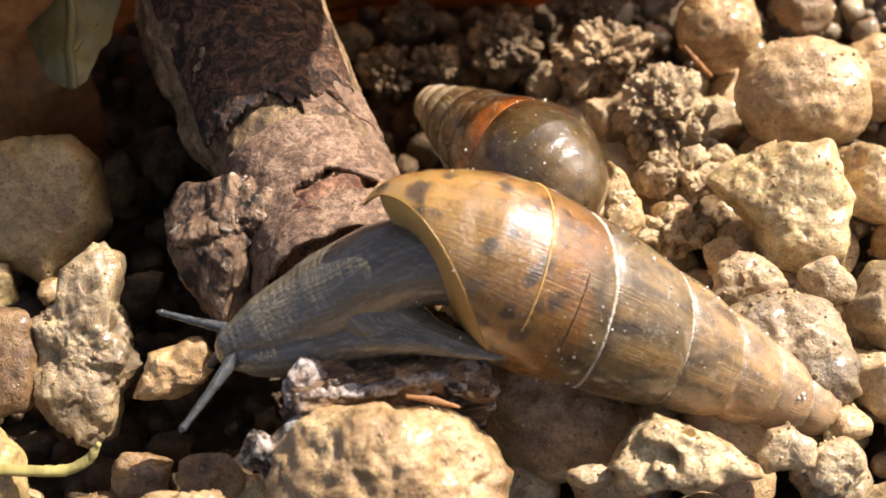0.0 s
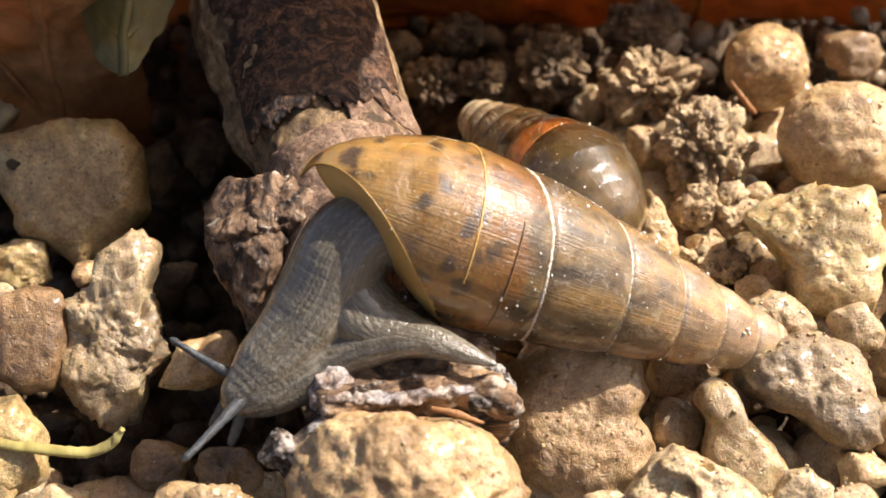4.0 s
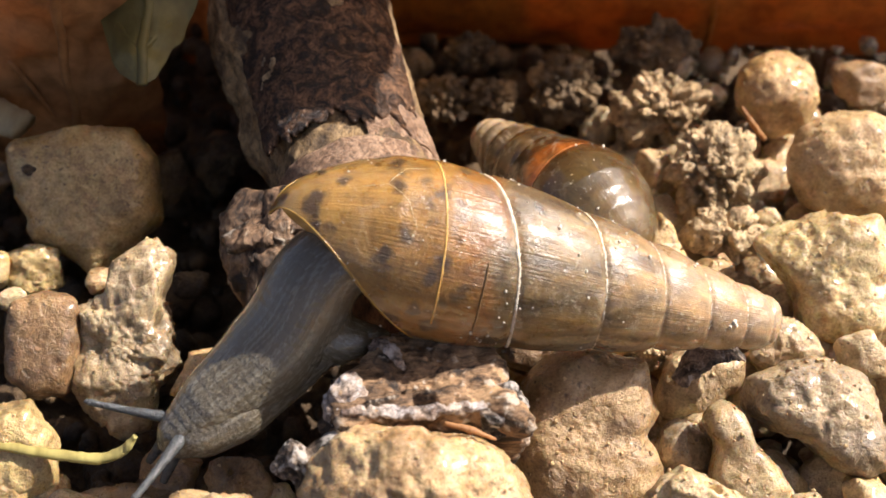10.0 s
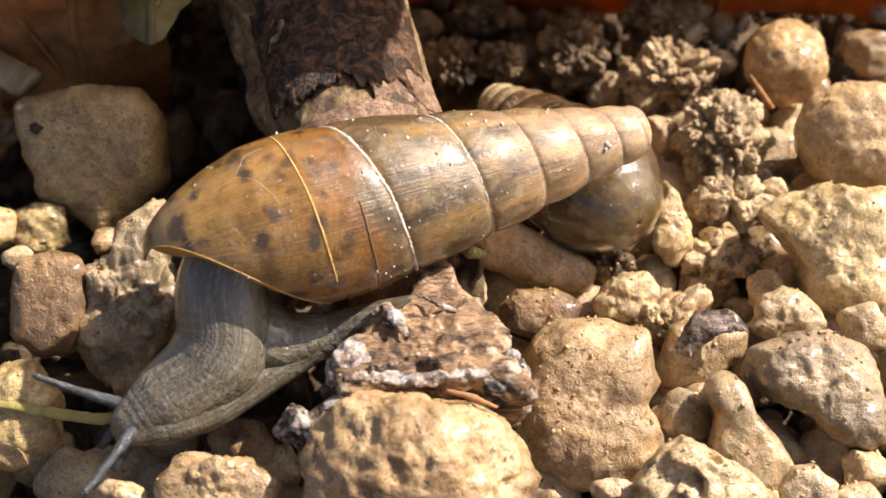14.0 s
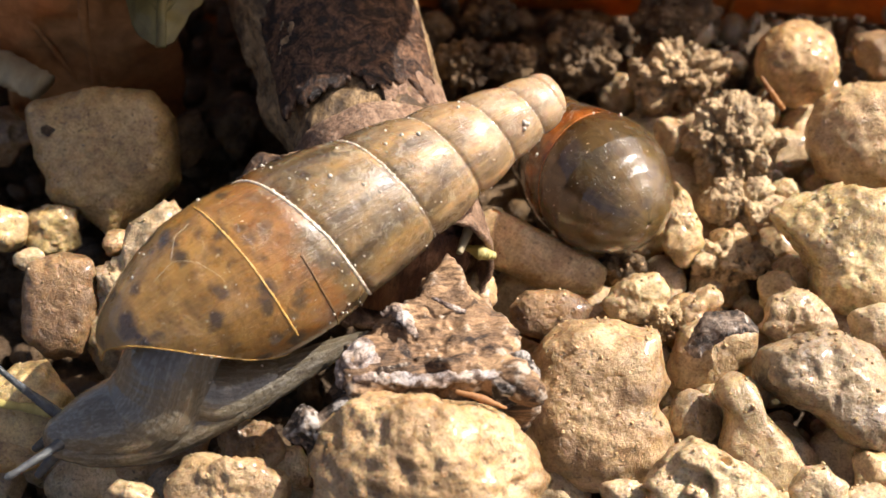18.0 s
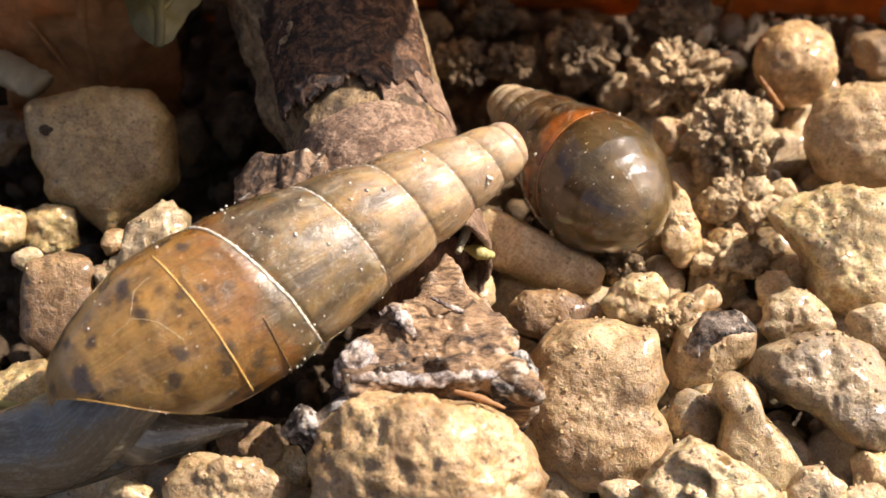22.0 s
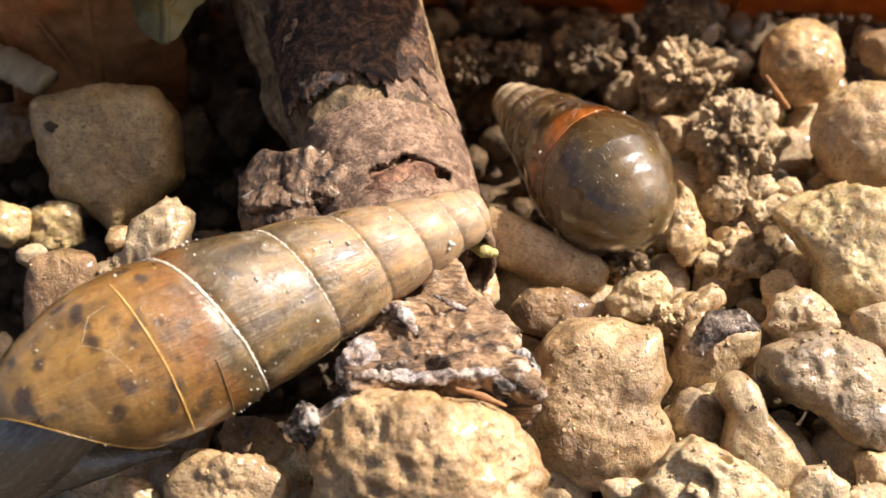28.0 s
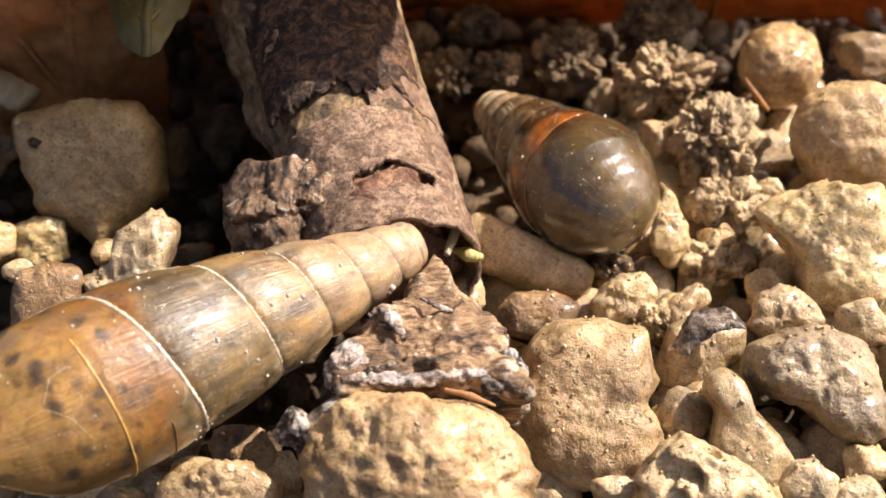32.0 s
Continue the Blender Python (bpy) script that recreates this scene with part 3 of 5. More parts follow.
def build_shell(mat, suture_mat, parent, band=3.3, size=1.0, fat=1.0, taper=(1, 1, 1, 1), mouth=(130, 130, 90), plump=0.085, empty=False):
    """The spiral shell, mouth at the low end of z, with its suture thread and its lip as parts."""
    ns, na = 300, 128

    def shaped(p):
        k = np.interp(p[..., 2], (120, 300, 480, 880), taper)[..., None]
        return p * np.concatenate([k * fat, k * fat, 0 * k + 1], -1) * UNIT * size
    phi = np.linspace(-np.pi, np.pi, na, endpoint=False)
    u = np.linspace(0, 1, ns)[:, None]
    lo = mouth_at(phi, *mouth)[None]
    s = lo + u * (PR[-1, 0] - lo)
    v = shaped(shell_surface(s, np.broadcast_to(phi[None], s.shape), plump=plump).reshape(-1, 3)) * MM
    faces = [(i * na + j, i * na + (j + 1) % na, (i + 1) * na + (j + 1) % na, (i + 1) * na + j) for i in range(ns - 1) for j in range(na)]
    me = mesh_from("shell", v, faces, mat)
    shell = part("shell", me, parent)
    so = shell.modifiers.new("thickness", "SOLIDIFY")
    so.thickness, so.offset = 0.13 * MM, -1.0
    # suture thread
    turns = np.linspace(-0.45, 5.2, 460)
    path = []
    for q in turns:
        s1 = np.interp(q, SU[:, 1], SU[:, 0])
        p1 = q * 2 * np.pi
        path.append(shell_surface(np.array(s1), np.array(((p1 + np.pi) % (2 * np.pi)) - np.pi)) * 1.0)
    path = shaped(np.array(path) * np.array((0.994, 0.994, 1)))
    width = np.interp(turns, [-0.45, 0.3, 0.8, 1.4, 5.2], [band, band, band * 0.7, band * 0.45, band * 0.25] if not empty else [band, band, band * 0.4, band * 0.1, band * 0.05]) * UNIT * size
    v, fc = tube(path, width, sides=8, seed=5, rough=0.6, fine=0.6, steps=1400)
    part("suture", mesh_from("suture", v, fc, suture_mat), shell, "pale raised suture line")
    if empty:
        return shell
    ring = np.linspace(-np.pi, np.pi, 90)
    lip = shaped(shell_surface(mouth_at(ring, *mouth), ring))
    v, fc = tube(lip, [0.035] * 90, sides=10, seed=7, rough=0.1, fine=0.05, steps=360, closed=False)
    part("lip", mesh_from("lip", v, fc, LIP), shell, "thin pale lip of the shell mouth")
    # soft mantle that fills the mouth
    na = 64
    phi = np.linspace(-np.pi, np.pi, na, endpoint=False)
    rim = shaped(shell_surface(mouth_at(phi, *mouth) + 14, phi)) * 0.99
    mid = rim.mean(0)
    out = np.array((-0.4, 0.65, -0.65))
    v = []
    for q in np.linspace(0, 1, 14):
        k = math.cos(q * math.pi / 2) ** 0.8
        v += list(mid + (rim - mid) * k + out * 0.9 * size * math.sin(q * math.pi / 2))
    fc = [(i * na + j, (i + 1) * na + j, (i + 1) * na + (j + 1) % na, i * na + (j + 1) % na) for i in range(13) for j in range(na)]
    part("mantle", mesh_from("mantle", np.array(v) * MM, fc, MANTLE), shell, "soft yellowish mantle filling the shell mouth")
    return shell


def arc_on_shell(shell, name, mat, label, points, radius, seed=3):
    """A thread lying on the shell through (s, degrees) points."""
    a = np.array(points, float)
    k = np.linspace(0, len(a) - 1, 40)
    s, ph = np.interp(k, range(len(a)), a[:, 0]), np.radians(np.interp(k, range(len(a)), a[:, 1]))
    v, fc = tube(shell_surface(s, ph) * UNIT, [radius] * 40, sides=8, seed=seed, rough=0.3, fine=0.3, steps=160)
    return part(name, mesh_from(name, v, fc, mat), shell, label)


snail = thing("snail", "grey-bodied snail with a long glossy amber shell crawling over gravel", "snail")
shell = build_shell(SHELL, SUTURE, snail)
arc_on_shell(shell, "growth_line", GROWTH, "thin yellow growth line", [(228, -75), (236, -45), (247, -10), (255, 25), (262, 50)], 0.05)
arc_on_shell(shell, "growth_line", GROWTH_DARK, "narrow dark growth stripe", [(322, 0), (325, 25), (331, 50), (338, 80)], 0.055, 8)
arc_on_shell(shell, "scratch", CRACK, "pale curved scratch", [(110, -40), (150, -42), (180, -30), (200, -12)], 0.009, 4)
arc_on_shell(shell, "scratch", CRACK, "pale curved scratch", [(150, -44), (175, -58), (205, -60)], 0.009, 6)
grit_rng = random.Random(4)
for s0, deg, size in ((773, 9, 0.42), (779, 14, 0.34), (768, 17, 0.3), (432, -37, 0.36), (212, -5, 0.24), (160, 3, 0.16), (330, 52, 0.3), (345, 58, 0.22), (320, 60, 0.2), (470, -20, 0.22), (600, -40, 0.3), (250, 40, 0.18), (690, -55, 0.28), (500, 10, 0.16), (560, -60, 0.2)):
    v, fc = lump((size * 0.45, size * 0.38, size * 0.25), seed=int(s0), level=2, facets=4)
    c = shell_surface(np.array(float(s0)), np.array(radians(deg))) * UNIT
    bit = part("grit", mesh_from("grit", v, fc, GRIT), shell, "white speck of grit")
    bit.location = Vector(c) * MM
SPECKS = [mesh_from("grit", *lump((0.1, 0.085, 0.06), seed=30 + k, level=2, facets=4), GRIT) for k in range(4)]
for k in range(170):
    s0 = grit_rng.choice((grit_rng.uniform(60, 860), grit_rng.gauss(372, 14), grit_rng.gauss(560, 60)))
    bit = part("grit", SPECKS[k % 4], shell)
    bit.location = Vector(shell_surface(np.array(s0), np.array(radians(grit_rng.uniform(-110, 110))))) * UNIT * MM
    bit.scale = [grit_rng.uniform(0.3, 1.0) ** 2 * 1.0] * 3
v, fc = lump((0.42, 0.42, 0.3), seed=3, level=3, facets=2)
hole = part("apex_scar", mesh_from("apex_scar", v, fc, EYE), shell, "dark pit near the blunt apex")
hole.location = Vector(shell_surface(np.array(852.0), np.array(radians(-22)))) * UNIT * MM * 0.93


def blob(name, r, half, parent, mat, label="", wide=1.0, tall=1.0):
    d, fc = BALL[4]
    v = d * np.array([r * wide, r * tall, half]) * MM
    return part(name, mesh_from(name, v, fc, mat), parent, label)


FOOT_N, NECK_N, FLANK_N = 36, 30, 16
foot = []
for k in range(FOOT_N):
    u = k / (FOOT_N - 1)
    r = float(np.interp(u, [0, 0.1, 0.25, 0.5, 0.75, 0.9, 1], [0.3, 0.6, 0.95, 1.6, 2.1, 1.8, 1.1]))
    foot.append(blob("foot_segment", r, float(np.interp(u, [0, 0.15, 0.8, 1], [1.3, 2.4, 2.6, 1.5])), snail, SKIN, wide=1.15, tall=0.9))
neck = []
for k in range(NECK_N):
    u = k / (NECK_N - 1)
    r = float(np.interp(u, [0, 0.2, 0.45, 0.65, 0.85, 1], [1.9, 2.15, 2.55, 2.65, 2.1, 1.2]))
    neck.append(blob("neck_segment", r, float(np.interp(u, [0, 0.8, 1], [3.0, 2.8, 1.5])), snail, SKIN))
flank = []
for k in range(FLANK_N):
    u = k / (FLANK_N - 1)
    r = float(np.interp(u, [0, 0.4, 0.75, 1], [1.9, 2.05, 1.25, 0.6]))
    flank.append(blob("flank_segment", r, float(np.interp(u, [0, 0.7, 1], [2.4, 2.4, 1.5])), snail, SKIN, tall=0.85))


def tentacle(length, thick):
    """An eye stalk that ends at its own origin and points along z."""
    v, fc = tube([(0, 0, -length), (0.1, 0, -length * 0.7), (0.14, 0.05, -length * 0.35), (0.04, 0, -0.5), (0, 0, -0.15), (0, 0, 0.1)], [thick * 1.7, thick * 1.15, thick * 0.72, thick * 0.52, thick * 0.62, thick * 0.25], sides=20, seed=8, rough=0.05, fine=0.06, steps=60)
    ob = part("tentacle", mesh_from("tentacle", v, fc, TENTACLE), snail, "slender pale blue-grey eye tentacle")
    d, f2 = BALL[3]
    e = part("eye", mesh_from("eye", d * thick * 0.4 * MM, f2, EYE), ob, "tiny dark eye at the tip")
    e.location = (0, 0, -0.02 * MM)
    return ob


tent_a, tent_b = tentacle(6.6, 0.34), tentacle(6.6, 0.31)
feelers = []
for _ in (0, 1):
    v, fc = tube([(0, 0, -0.4), (0, 0, 0.8), (0, 0, 1.7)], [0.36, 0.28, 0.22], sides=14, seed=2, steps=20)
    feelers.append(part("lower_tentacle", mesh_from("lower_tentacle", v, fc, TENTACLE), snail, "short lower tentacle"))

old = thing("snail_shell", "glossy brown snail shell with an orange-red band, half sunk between stones", "shell")
OLD, OLD_TAPER = 0.6, (1, 1, 0.93, 0.95)
old_shell = build_shell(SHELL_OLD, SUTURE_DARK, old, 2.6, OLD, 1.5, OLD_TAPER, (-15.8, 0, 0), 0.15, True)
speck = random.Random(9)
for k in range(14):
    s0, deg = speck.uniform(40, 420), speck.uniform(-170, 170)
    v, fc = lump((0.11, 0.09, 0.05), seed=k, level=2, facets=3)
    bit = part("grit", mesh_from("grit", v * speck.uniform(0.5, 1.3), fc, GRIT), old_shell, "white speck of grit")
    c = shell_surface(np.array(s0), np.array(radians(deg)), plump=0.15)
    k2 = 1.5 * float(np.interp(s0, (120, 300, 480, 880), OLD_TAPER))
    bit.location = Vector((c[0] * k2, c[1] * k2, c[2])) * UNIT * OLD * MM
oz = (Vector((3.6, 17.0, 1.8)) - Vector((12.0, 1.5, 4.8))).normalized()
oy = Vector((0.9, -0.1, -0.75))
oy = (oy - oz * oy.dot(oz)).normalized()
old.matrix_world = Matrix.Translation(Vector((12.0, 1.5, 4.8)) * MM) @ Matrix((oy.cross(oz), oy, oz)).transposed().to_4x4()


# ---- stones ----
stone((-21.6, 10.3, 2.0), (4.9, 4.4, 3.2), 0, DULL, "large flat-faced grey-tan pebble with a dark spot", seed=11, level=6, facets=0, rough=0.05, fine=0.012, boxy=3.4, smooth=3, outline=((-5.3, 3.3), (-4.4, 3.9), (-1.1, 4.5), (2.9, 4.7), (4.4, 2.7), (4.7, -1.5), (2.2, -4.0), (0.8, -5.5), (-0.2, -4.5), (-3.3, -2.6), (-4.7, 0.5)), cut=0.8, crease=0.04)
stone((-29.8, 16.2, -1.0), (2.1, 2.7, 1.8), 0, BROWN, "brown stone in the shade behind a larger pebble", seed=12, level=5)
stone((-27.4, 5.0, 1.0), (1.5, 1.9, 1.3), 0, DULL, "small rounded tan pebble", seed=13, level=4)
stone((-24.6, 6.0, 0.0), (2.2, 1.9, 1.6), 0, DULL, "dull brown pebble in shade", seed=14, level=5)
stone((-17.8, -2.3, 2.0), (3.2, 6.4, 2.3), 0, GREY, "tall rugged grey limestone column with a bright crystalline top", seed=15, level=6, rough=0.11, fine=0.05, pits=0.9, facets=1, smooth=3, outline=((-2.5, 1.8), (-0.6, 3.2), (-1.0, 4.3), (-0.0, 5.4), (1.6, 6.4), (3.0, 5.7), (3.2, 4.2), (2.1, 3.2), (2.7, 1.3), (3.0, -1.3), (1.7, -3.0), (1.4, -5.3), (-0.7, -6.4), (-2.4, -5.4), (-2.6, -3.3), (-3.2, -1.3), (-2.3, 0.3)), cut=0.8, crease=0.04)
stone((-19.8, 2.3, 2.5), (1.0, 0.9, 0.8), 0, ORANGE, "small ochre pebble between larger stones", seed=16, level=4)
stone((-22.3, -3.0, 2.5), (2.3, 3.2, 2.0), 0, BROWN, "smooth damp brown boxy pebble", seed=17, level=5, rough=0.05, fine=0.02, outline=((-1.7, 2.6), (0.1, 3.3), (2.4, 2.8), (2.3, -0.4), (1.4, -3.0), (-0.4, -3.2), (-2.3, -1.7), (-2.1, 0.9)), facets=2, cut=0.8, crease=0.04)
stone((-25.0, 1.6, 1.5), (1.2, 1.0, 0.8), 0, PALE, "small pale pebble behind a brown one", seed=18, level=4)
stone((-23.0, -10.0, 1.5), (2.4, 3.0, 2.0), 0, DULL, "rough tan stone beside a stem", seed=19, level=5, smooth=3, facets=2, cut=0.8, outline=((-2.4, 2.3), (-0.8, 3.0), (0.8, 2.8), (2.4, 1.1), (2.2, -1.8), (0.4, -3.0), (-2.4, -2.7)))
stone((-24.1, -11.9, 0.5), (2.3, 1.7, 1.5), 0, DULL, "tan stone under a yellow stem", seed=20, level=5)
stone((-11.3, -16.5, 3.0), (3.1, 1.9, 1.6), 0, TAN, "rough light tan stone at the front", seed=21, level=5, rough=0.12, fine=0.025, smooth=3, facets=2, cut=0.8, outline=((-3.1, 0.5), (-2.1, 1.5), (-0.0, 1.9), (2.1, 1.7), (3.1, 0.4), (3.1, -1.9), (-3.1, -1.9)))
stone((-16.3, -16.9, 2.5), (1.6, 1.0, 0.9), 0, TAN, "small tan pebble among the gravel", seed=22, level=4)
stone((-12.5, -3.9, 1.0), (2.7, 1.8, 1.6), 0, ORANGE, "striated tan pebble under the snail", seed=23, level=5, smooth=3, facets=2, cut=0.8, outline=((-2.7, -1.3), (-1.4, 1.1), (0.9, 1.7), (2.7, 1.8), (1.6, -0.9), (-0.5, -1.8)))
# brown of the next two also holds the snail's shade
stone((-11.0, -10.7, -1.0), (2.1, 1.9, 1.6), 0, BROWN, "brown pebble under the snail, shade in its colour", seed=24, level=5)
stone((-14.8, -8.7, -2.0), (2.0, 1.6, 1.4), 0, BROWN, "brown pebble with shade in its colour", seed=25, level=5)
stone((-0.8, -16.0, 5.0), (6.4, 3.6, 4.0), 0, ORANGE, "large rough ochre limestone rock with hollows", seed=31, level=6, rough=0.07, fine=0.02, pits=0.45, facets=2, smooth=4, crease=0.05, outline=((-6.4, 0.2), (-5.5, 1.9), (-3.4, 3.2), (-1.1, 3.6), (1.2, 3.1), (3.7, 2.1), (5.8, 0.4), (6.4, -1.4), (6.1, -3.6), (-5.9, -3.6), (-6.2, -1.5)), cut=0.8)
stone((8.6, -8.7, 0.2), (4.2, 4.6, 3.6), 0, TAN, "big smooth tan limestone slab", seed=41, level=6, rough=0.06, fine=0.014, smooth=4, outline=((-1.7, 4.4), (1.2, 4.6), (3.6, 4.4), (3.8, 2.8), (4.2, 1.2), (3.5, 0.2), (4.1, -1.7), (3.2, -3.5), (1.5, -4.5), (-1.4, -4.6), (-3.3, -3.5), (-4.2, -1.0), (-4.0, 1.2), (-3.1, 2.8)), facets=2, cut=0.8, crease=0.04, lobes=((0.9, -2.0, 1.6, 3.0, 2.3, 2.3), (-0.6, 2.6, 0.4, 2.4, 1.6, 2.0)))
stone((9.5, -16.1, 2.0), (1.5, 0.7, 0.6), 0, PALE, "small pale pebble at the front", seed=42, level=4)
stone((13.9, -9.3, -1.0), (1.9, 2.1, 1.6), 10, GREY, "dull grey stone in shade", seed=43, level=5)
stone((14.6, -15.4, 2.5), (4.0, 2.1, 1.9), 0, PALE, "angular pale rock with a hole", seed=44, level=5, rough=0.12, fine=0.03, pits=1.6, smooth=2, outline=((-4.0, -0.3), (-2.5, 1.5), (-1.4, 2.1), (0.5, 1.2), (2.8, -0.3), (4.0, -2.1), (-3.8, -2.1)), facets=2, cut=0.8, crease=0.04)
stone((17.7, -10.8, 0.3), (2.6, 3.5, 1.9), 0, WAXY, "smooth pale greenish-grey stone", seed=45, level=5, fine=0.012, facets=0, rough=0.05, smooth=5, outline=((-2.4, 3.0), (-1.4, 3.5), (-0.2, 2.7), (0.1, 1.1), (1.6, -0.4), (2.6, -2.3), (1.2, -3.5), (-1.7, -3.1), (-2.4, -0.8), (-1.9, 1.1), (-2.6, 2.1)), cut=0.8, crease=0.04)
stone((21.6, -8.4, 1.2), (4.0, 3.4, 3.2), 0, GREY, "lumpy grey-tan rock with pitted face", seed=46, level=6, rough=0.08, fine=0.025, pits=0.4, smooth=3, outline=((-4.0, 2.5), (-1.9, 3.4), (0.7, 3.2), (2.6, 2.0), (3.7, -0.0), (4.0, -3.1), (2.3, -3.4), (0.7, -2.7), (-0.6, -1.4), (-2.5, -0.7), (-4.0, 0.5)), facets=2, cut=0.8, crease=0.04)
stone((20.0, -15.5, 1.5), (1.7, 1.2, 1.0), 0, PALE, "rounded pale pebble at the front", seed=47, level=4, smooth=3, facets=2, cut=0.8, outline=((-1.7, 0.0), (-0.8, 1.0), (0.4, 1.2), (1.7, 0.1), (1.3, -1.2), (-1.5, -1.2)))
stone((23.9, -12.7, -0.5), (1.7, 1.7, 1.5), 0, TAN, "tan stone among the gravel", seed=48, level=4)
stone((15.9, -4.1, -0.4), (2.7, 2.3, 1.8), 0, TAN, "tan pebble with a dark shard on it", seed=49, level=5, rough=0.06, fine=0.02, outline=((-2.7, -1.0), (-2.0, 1.4), (-0.3, 2.3), (2.7, 1.5), (2.4, -0.3), (0.1, -2.3), (-2.3, -2.3)), facets=2, cut=0.8, crease=0.04)
stone((11.6, -0.7, 0.5), (2.2, 1.6, 1.2), 0, PALE, "small rough pale stone in gravel", seed=50, level=5, rough=0.14, smooth=3, facets=2, cut=0.8, outline=((-2.2, -0.1), (-0.9, 1.2), (1.2, 1.6), (2.2, 0.3), (0.9, -1.6), (-1.6, -1.4)))
stone((15.0, -1.3, 0.2), (2.0, 1.4, 1.2), 0, PALE, "small rough pale stone in gravel", seed=51, level=5, rough=0.14, smooth=3, facets=2, cut=0.8, outline=((-2.0, -1.1), (-0.8, 0.4), (0.9, 1.4), (2.0, 0.5), (0.8, -0.8), (-0.8, -1.4)))
stone((20.9, -2.8, 1.2), (2.5, 1.6, 1.3), 0, PALE, "bright rounded pale pebble", seed=52, level=5, smooth=3, facets=2, cut=0.8, outline=((-2.5, -0.7), (-2.2, 0.9), (-0.3, 1.6), (1.5, 0.8), (2.5, -0.7), (1.0, -1.6), (-1.3, -1.5)))
stone((20.3, 0.2, 0.0), (1.4, 1.4, 1.2), 0, TAN, "small tan pebble among the gravel", seed=53, level=4)
stone((25.4, -3.5, 1.0), (1.7, 1.6, 1.3), 0, PALE, "small pale pebble among the gravel", seed=54, level=4, smooth=3, facets=2, cut=0.8, outline=((-1.7, 1.0), (0.4, 1.6), (1.7, -0.3), (1.3, -1.6), (-1.1, -1.1)))
stone((6.3, -2.3, 0.8), (2.5, 1.5, 1.4), 0, BROWN, "smooth brown pebble in half shade", seed=55, level=5, rough=0.05, fine=0.015, smooth=4, outline=((-2.5, 0.5), (-1.4, 1.5), (0.9, 1.5), (2.5, 0.6), (2.0, -0.8), (-0.4, -1.5), (-2.3, -0.8)), facets=2, cut=0.8, crease=0.04)
stone((5.8, 3.4, 0.4), (4.4, 2.8, 2.4), 0, TAN, "oblong tan pebble partly in shade", seed=56, level=5, rough=0.05, fine=0.018, smooth=4, outline=((-4.4, 1.8), (-2.8, 2.8), (-1.3, 2.2), (1.4, 0.9), (4.4, -0.9), (4.0, -2.8), (0.4, -2.3), (-3.5, -0.7)), facets=2, cut=0.8, crease=0.04)
stone((2.2, -0.3, 1.0), (1.2, 1.3, 1.0), 0, TAN, "small tan pebble beside the wood", seed=57, level=4)
stone((0.6, 1.3, 2.5), (0.8, 1.2, 0.7), 10, PALE, "pale angular stone shard by bark", seed=58, level=4)
stone((24.2, 2.1, 1.6), (4.3, 4.1, 3.0), 0, WAXY, "large waxy pale rock with smooth hollows", seed=59, level=6, fine=0.008, rough=0.08, pits=0.3, smooth=4, crease=0.07, outline=((-4.3, 2.4), (-3.0, 3.4), (0.5, 4.1), (3.1, 3.9), (4.3, 0.3), (3.1, -3.7), (0.5, -4.1), (-1.6, -3.0), (-2.0, -1.1), (-3.0, 0.4)), facets=2, cut=0.8)
stone((28.0, 12.1, 2.0), (4.5, 3.5, 3.0), 0, ORANGE, "big rounded tan boulder-like pebble", seed=60, level=5, facets=0, square=2.1, crease=0.03)
stone((24.2, 19.7, 2.0), (2.9, 2.9, 2.5), 0, ORANGE, "round ochre pebble with a fibre", seed=61, level=5, facets=0, square=2.05, crease=0.03)
stone((31.0, 23.3, 0.0), (2.2, 2.2, 1.9), 0, BROWN, "brown pebble in the shade", seed=62, level=4)
stone((30.9, 4.6, 0.5), (3.2, 3.0, 2.6), 0, TAN, "rough tan stone among the gravel", seed=63, level=5)
stone((28.4, -5.7, 0.5), (2.5, 2.6, 2.1), 0, GREY, "rough grey stone among the gravel", seed=64, level=5)
stone((27.2, -11.1, -0.5), (2.4, 2.4, 2.0), 0, TAN, "rough tan stone among the gravel", seed=65, level=5)
stone((34.2, 13.1, 0.5), (2.8, 2.8, 2.4), 0, TAN, "rough tan stone among the gravel", seed=66, level=5)
stone((22.7, -16.1, 0.0), (2.3, 1.7, 1.4), 0, PALE, "rough pale stone among the gravel", seed=67, level=5)
stone((21.7, 7.9, 1.5), (1.1, 0.8, 0.7), 0, PALE, "small round pale pebble in crumbs", seed=68, level=4)
stone((14.9, 5.1, 1.2), (1.3, 2.8, 1.2), 0, TAN, "crusty tan stone beside the empty shell", seed=69, level=5, rough=0.13, fine=0.035, smooth=3, facets=2, cut=0.8, outline=((-1.3, 2.0), (-0.3, 2.8), (0.7, 0.9), (1.3, -1.2), (0.2, -2.8), (-1.3, -1.7)))
stone((15.3, 14.2, 0.5), (1.4, 1.7, 1.2), 0, TAN, "small crusty tan stone", seed=70, level=4, rough=0.13, fine=0.035)
# DARKSOIL on these three lumps replaces shade that does not reach them
clod((1.5, 23.9, -1.0), (1.9, 2.1, 1.6), 50, DARKSOIL, "crumbly soil lump with shade in its dark colour", seed=71, size=0.6)
clod((5.0, 23.8, -1.0), (1.7, 1.3, 1.1), 50, DARKSOIL, "small crumbly soil lump coloured dark for shade", seed=72, size=0.6)
clod((3.6, 29.9, -1.5), (1.9, 1.5, 1.2), 50, DARKSOIL, "crumbly soil lump behind the twig, coloured dark for shade", seed=73, size=0.6)
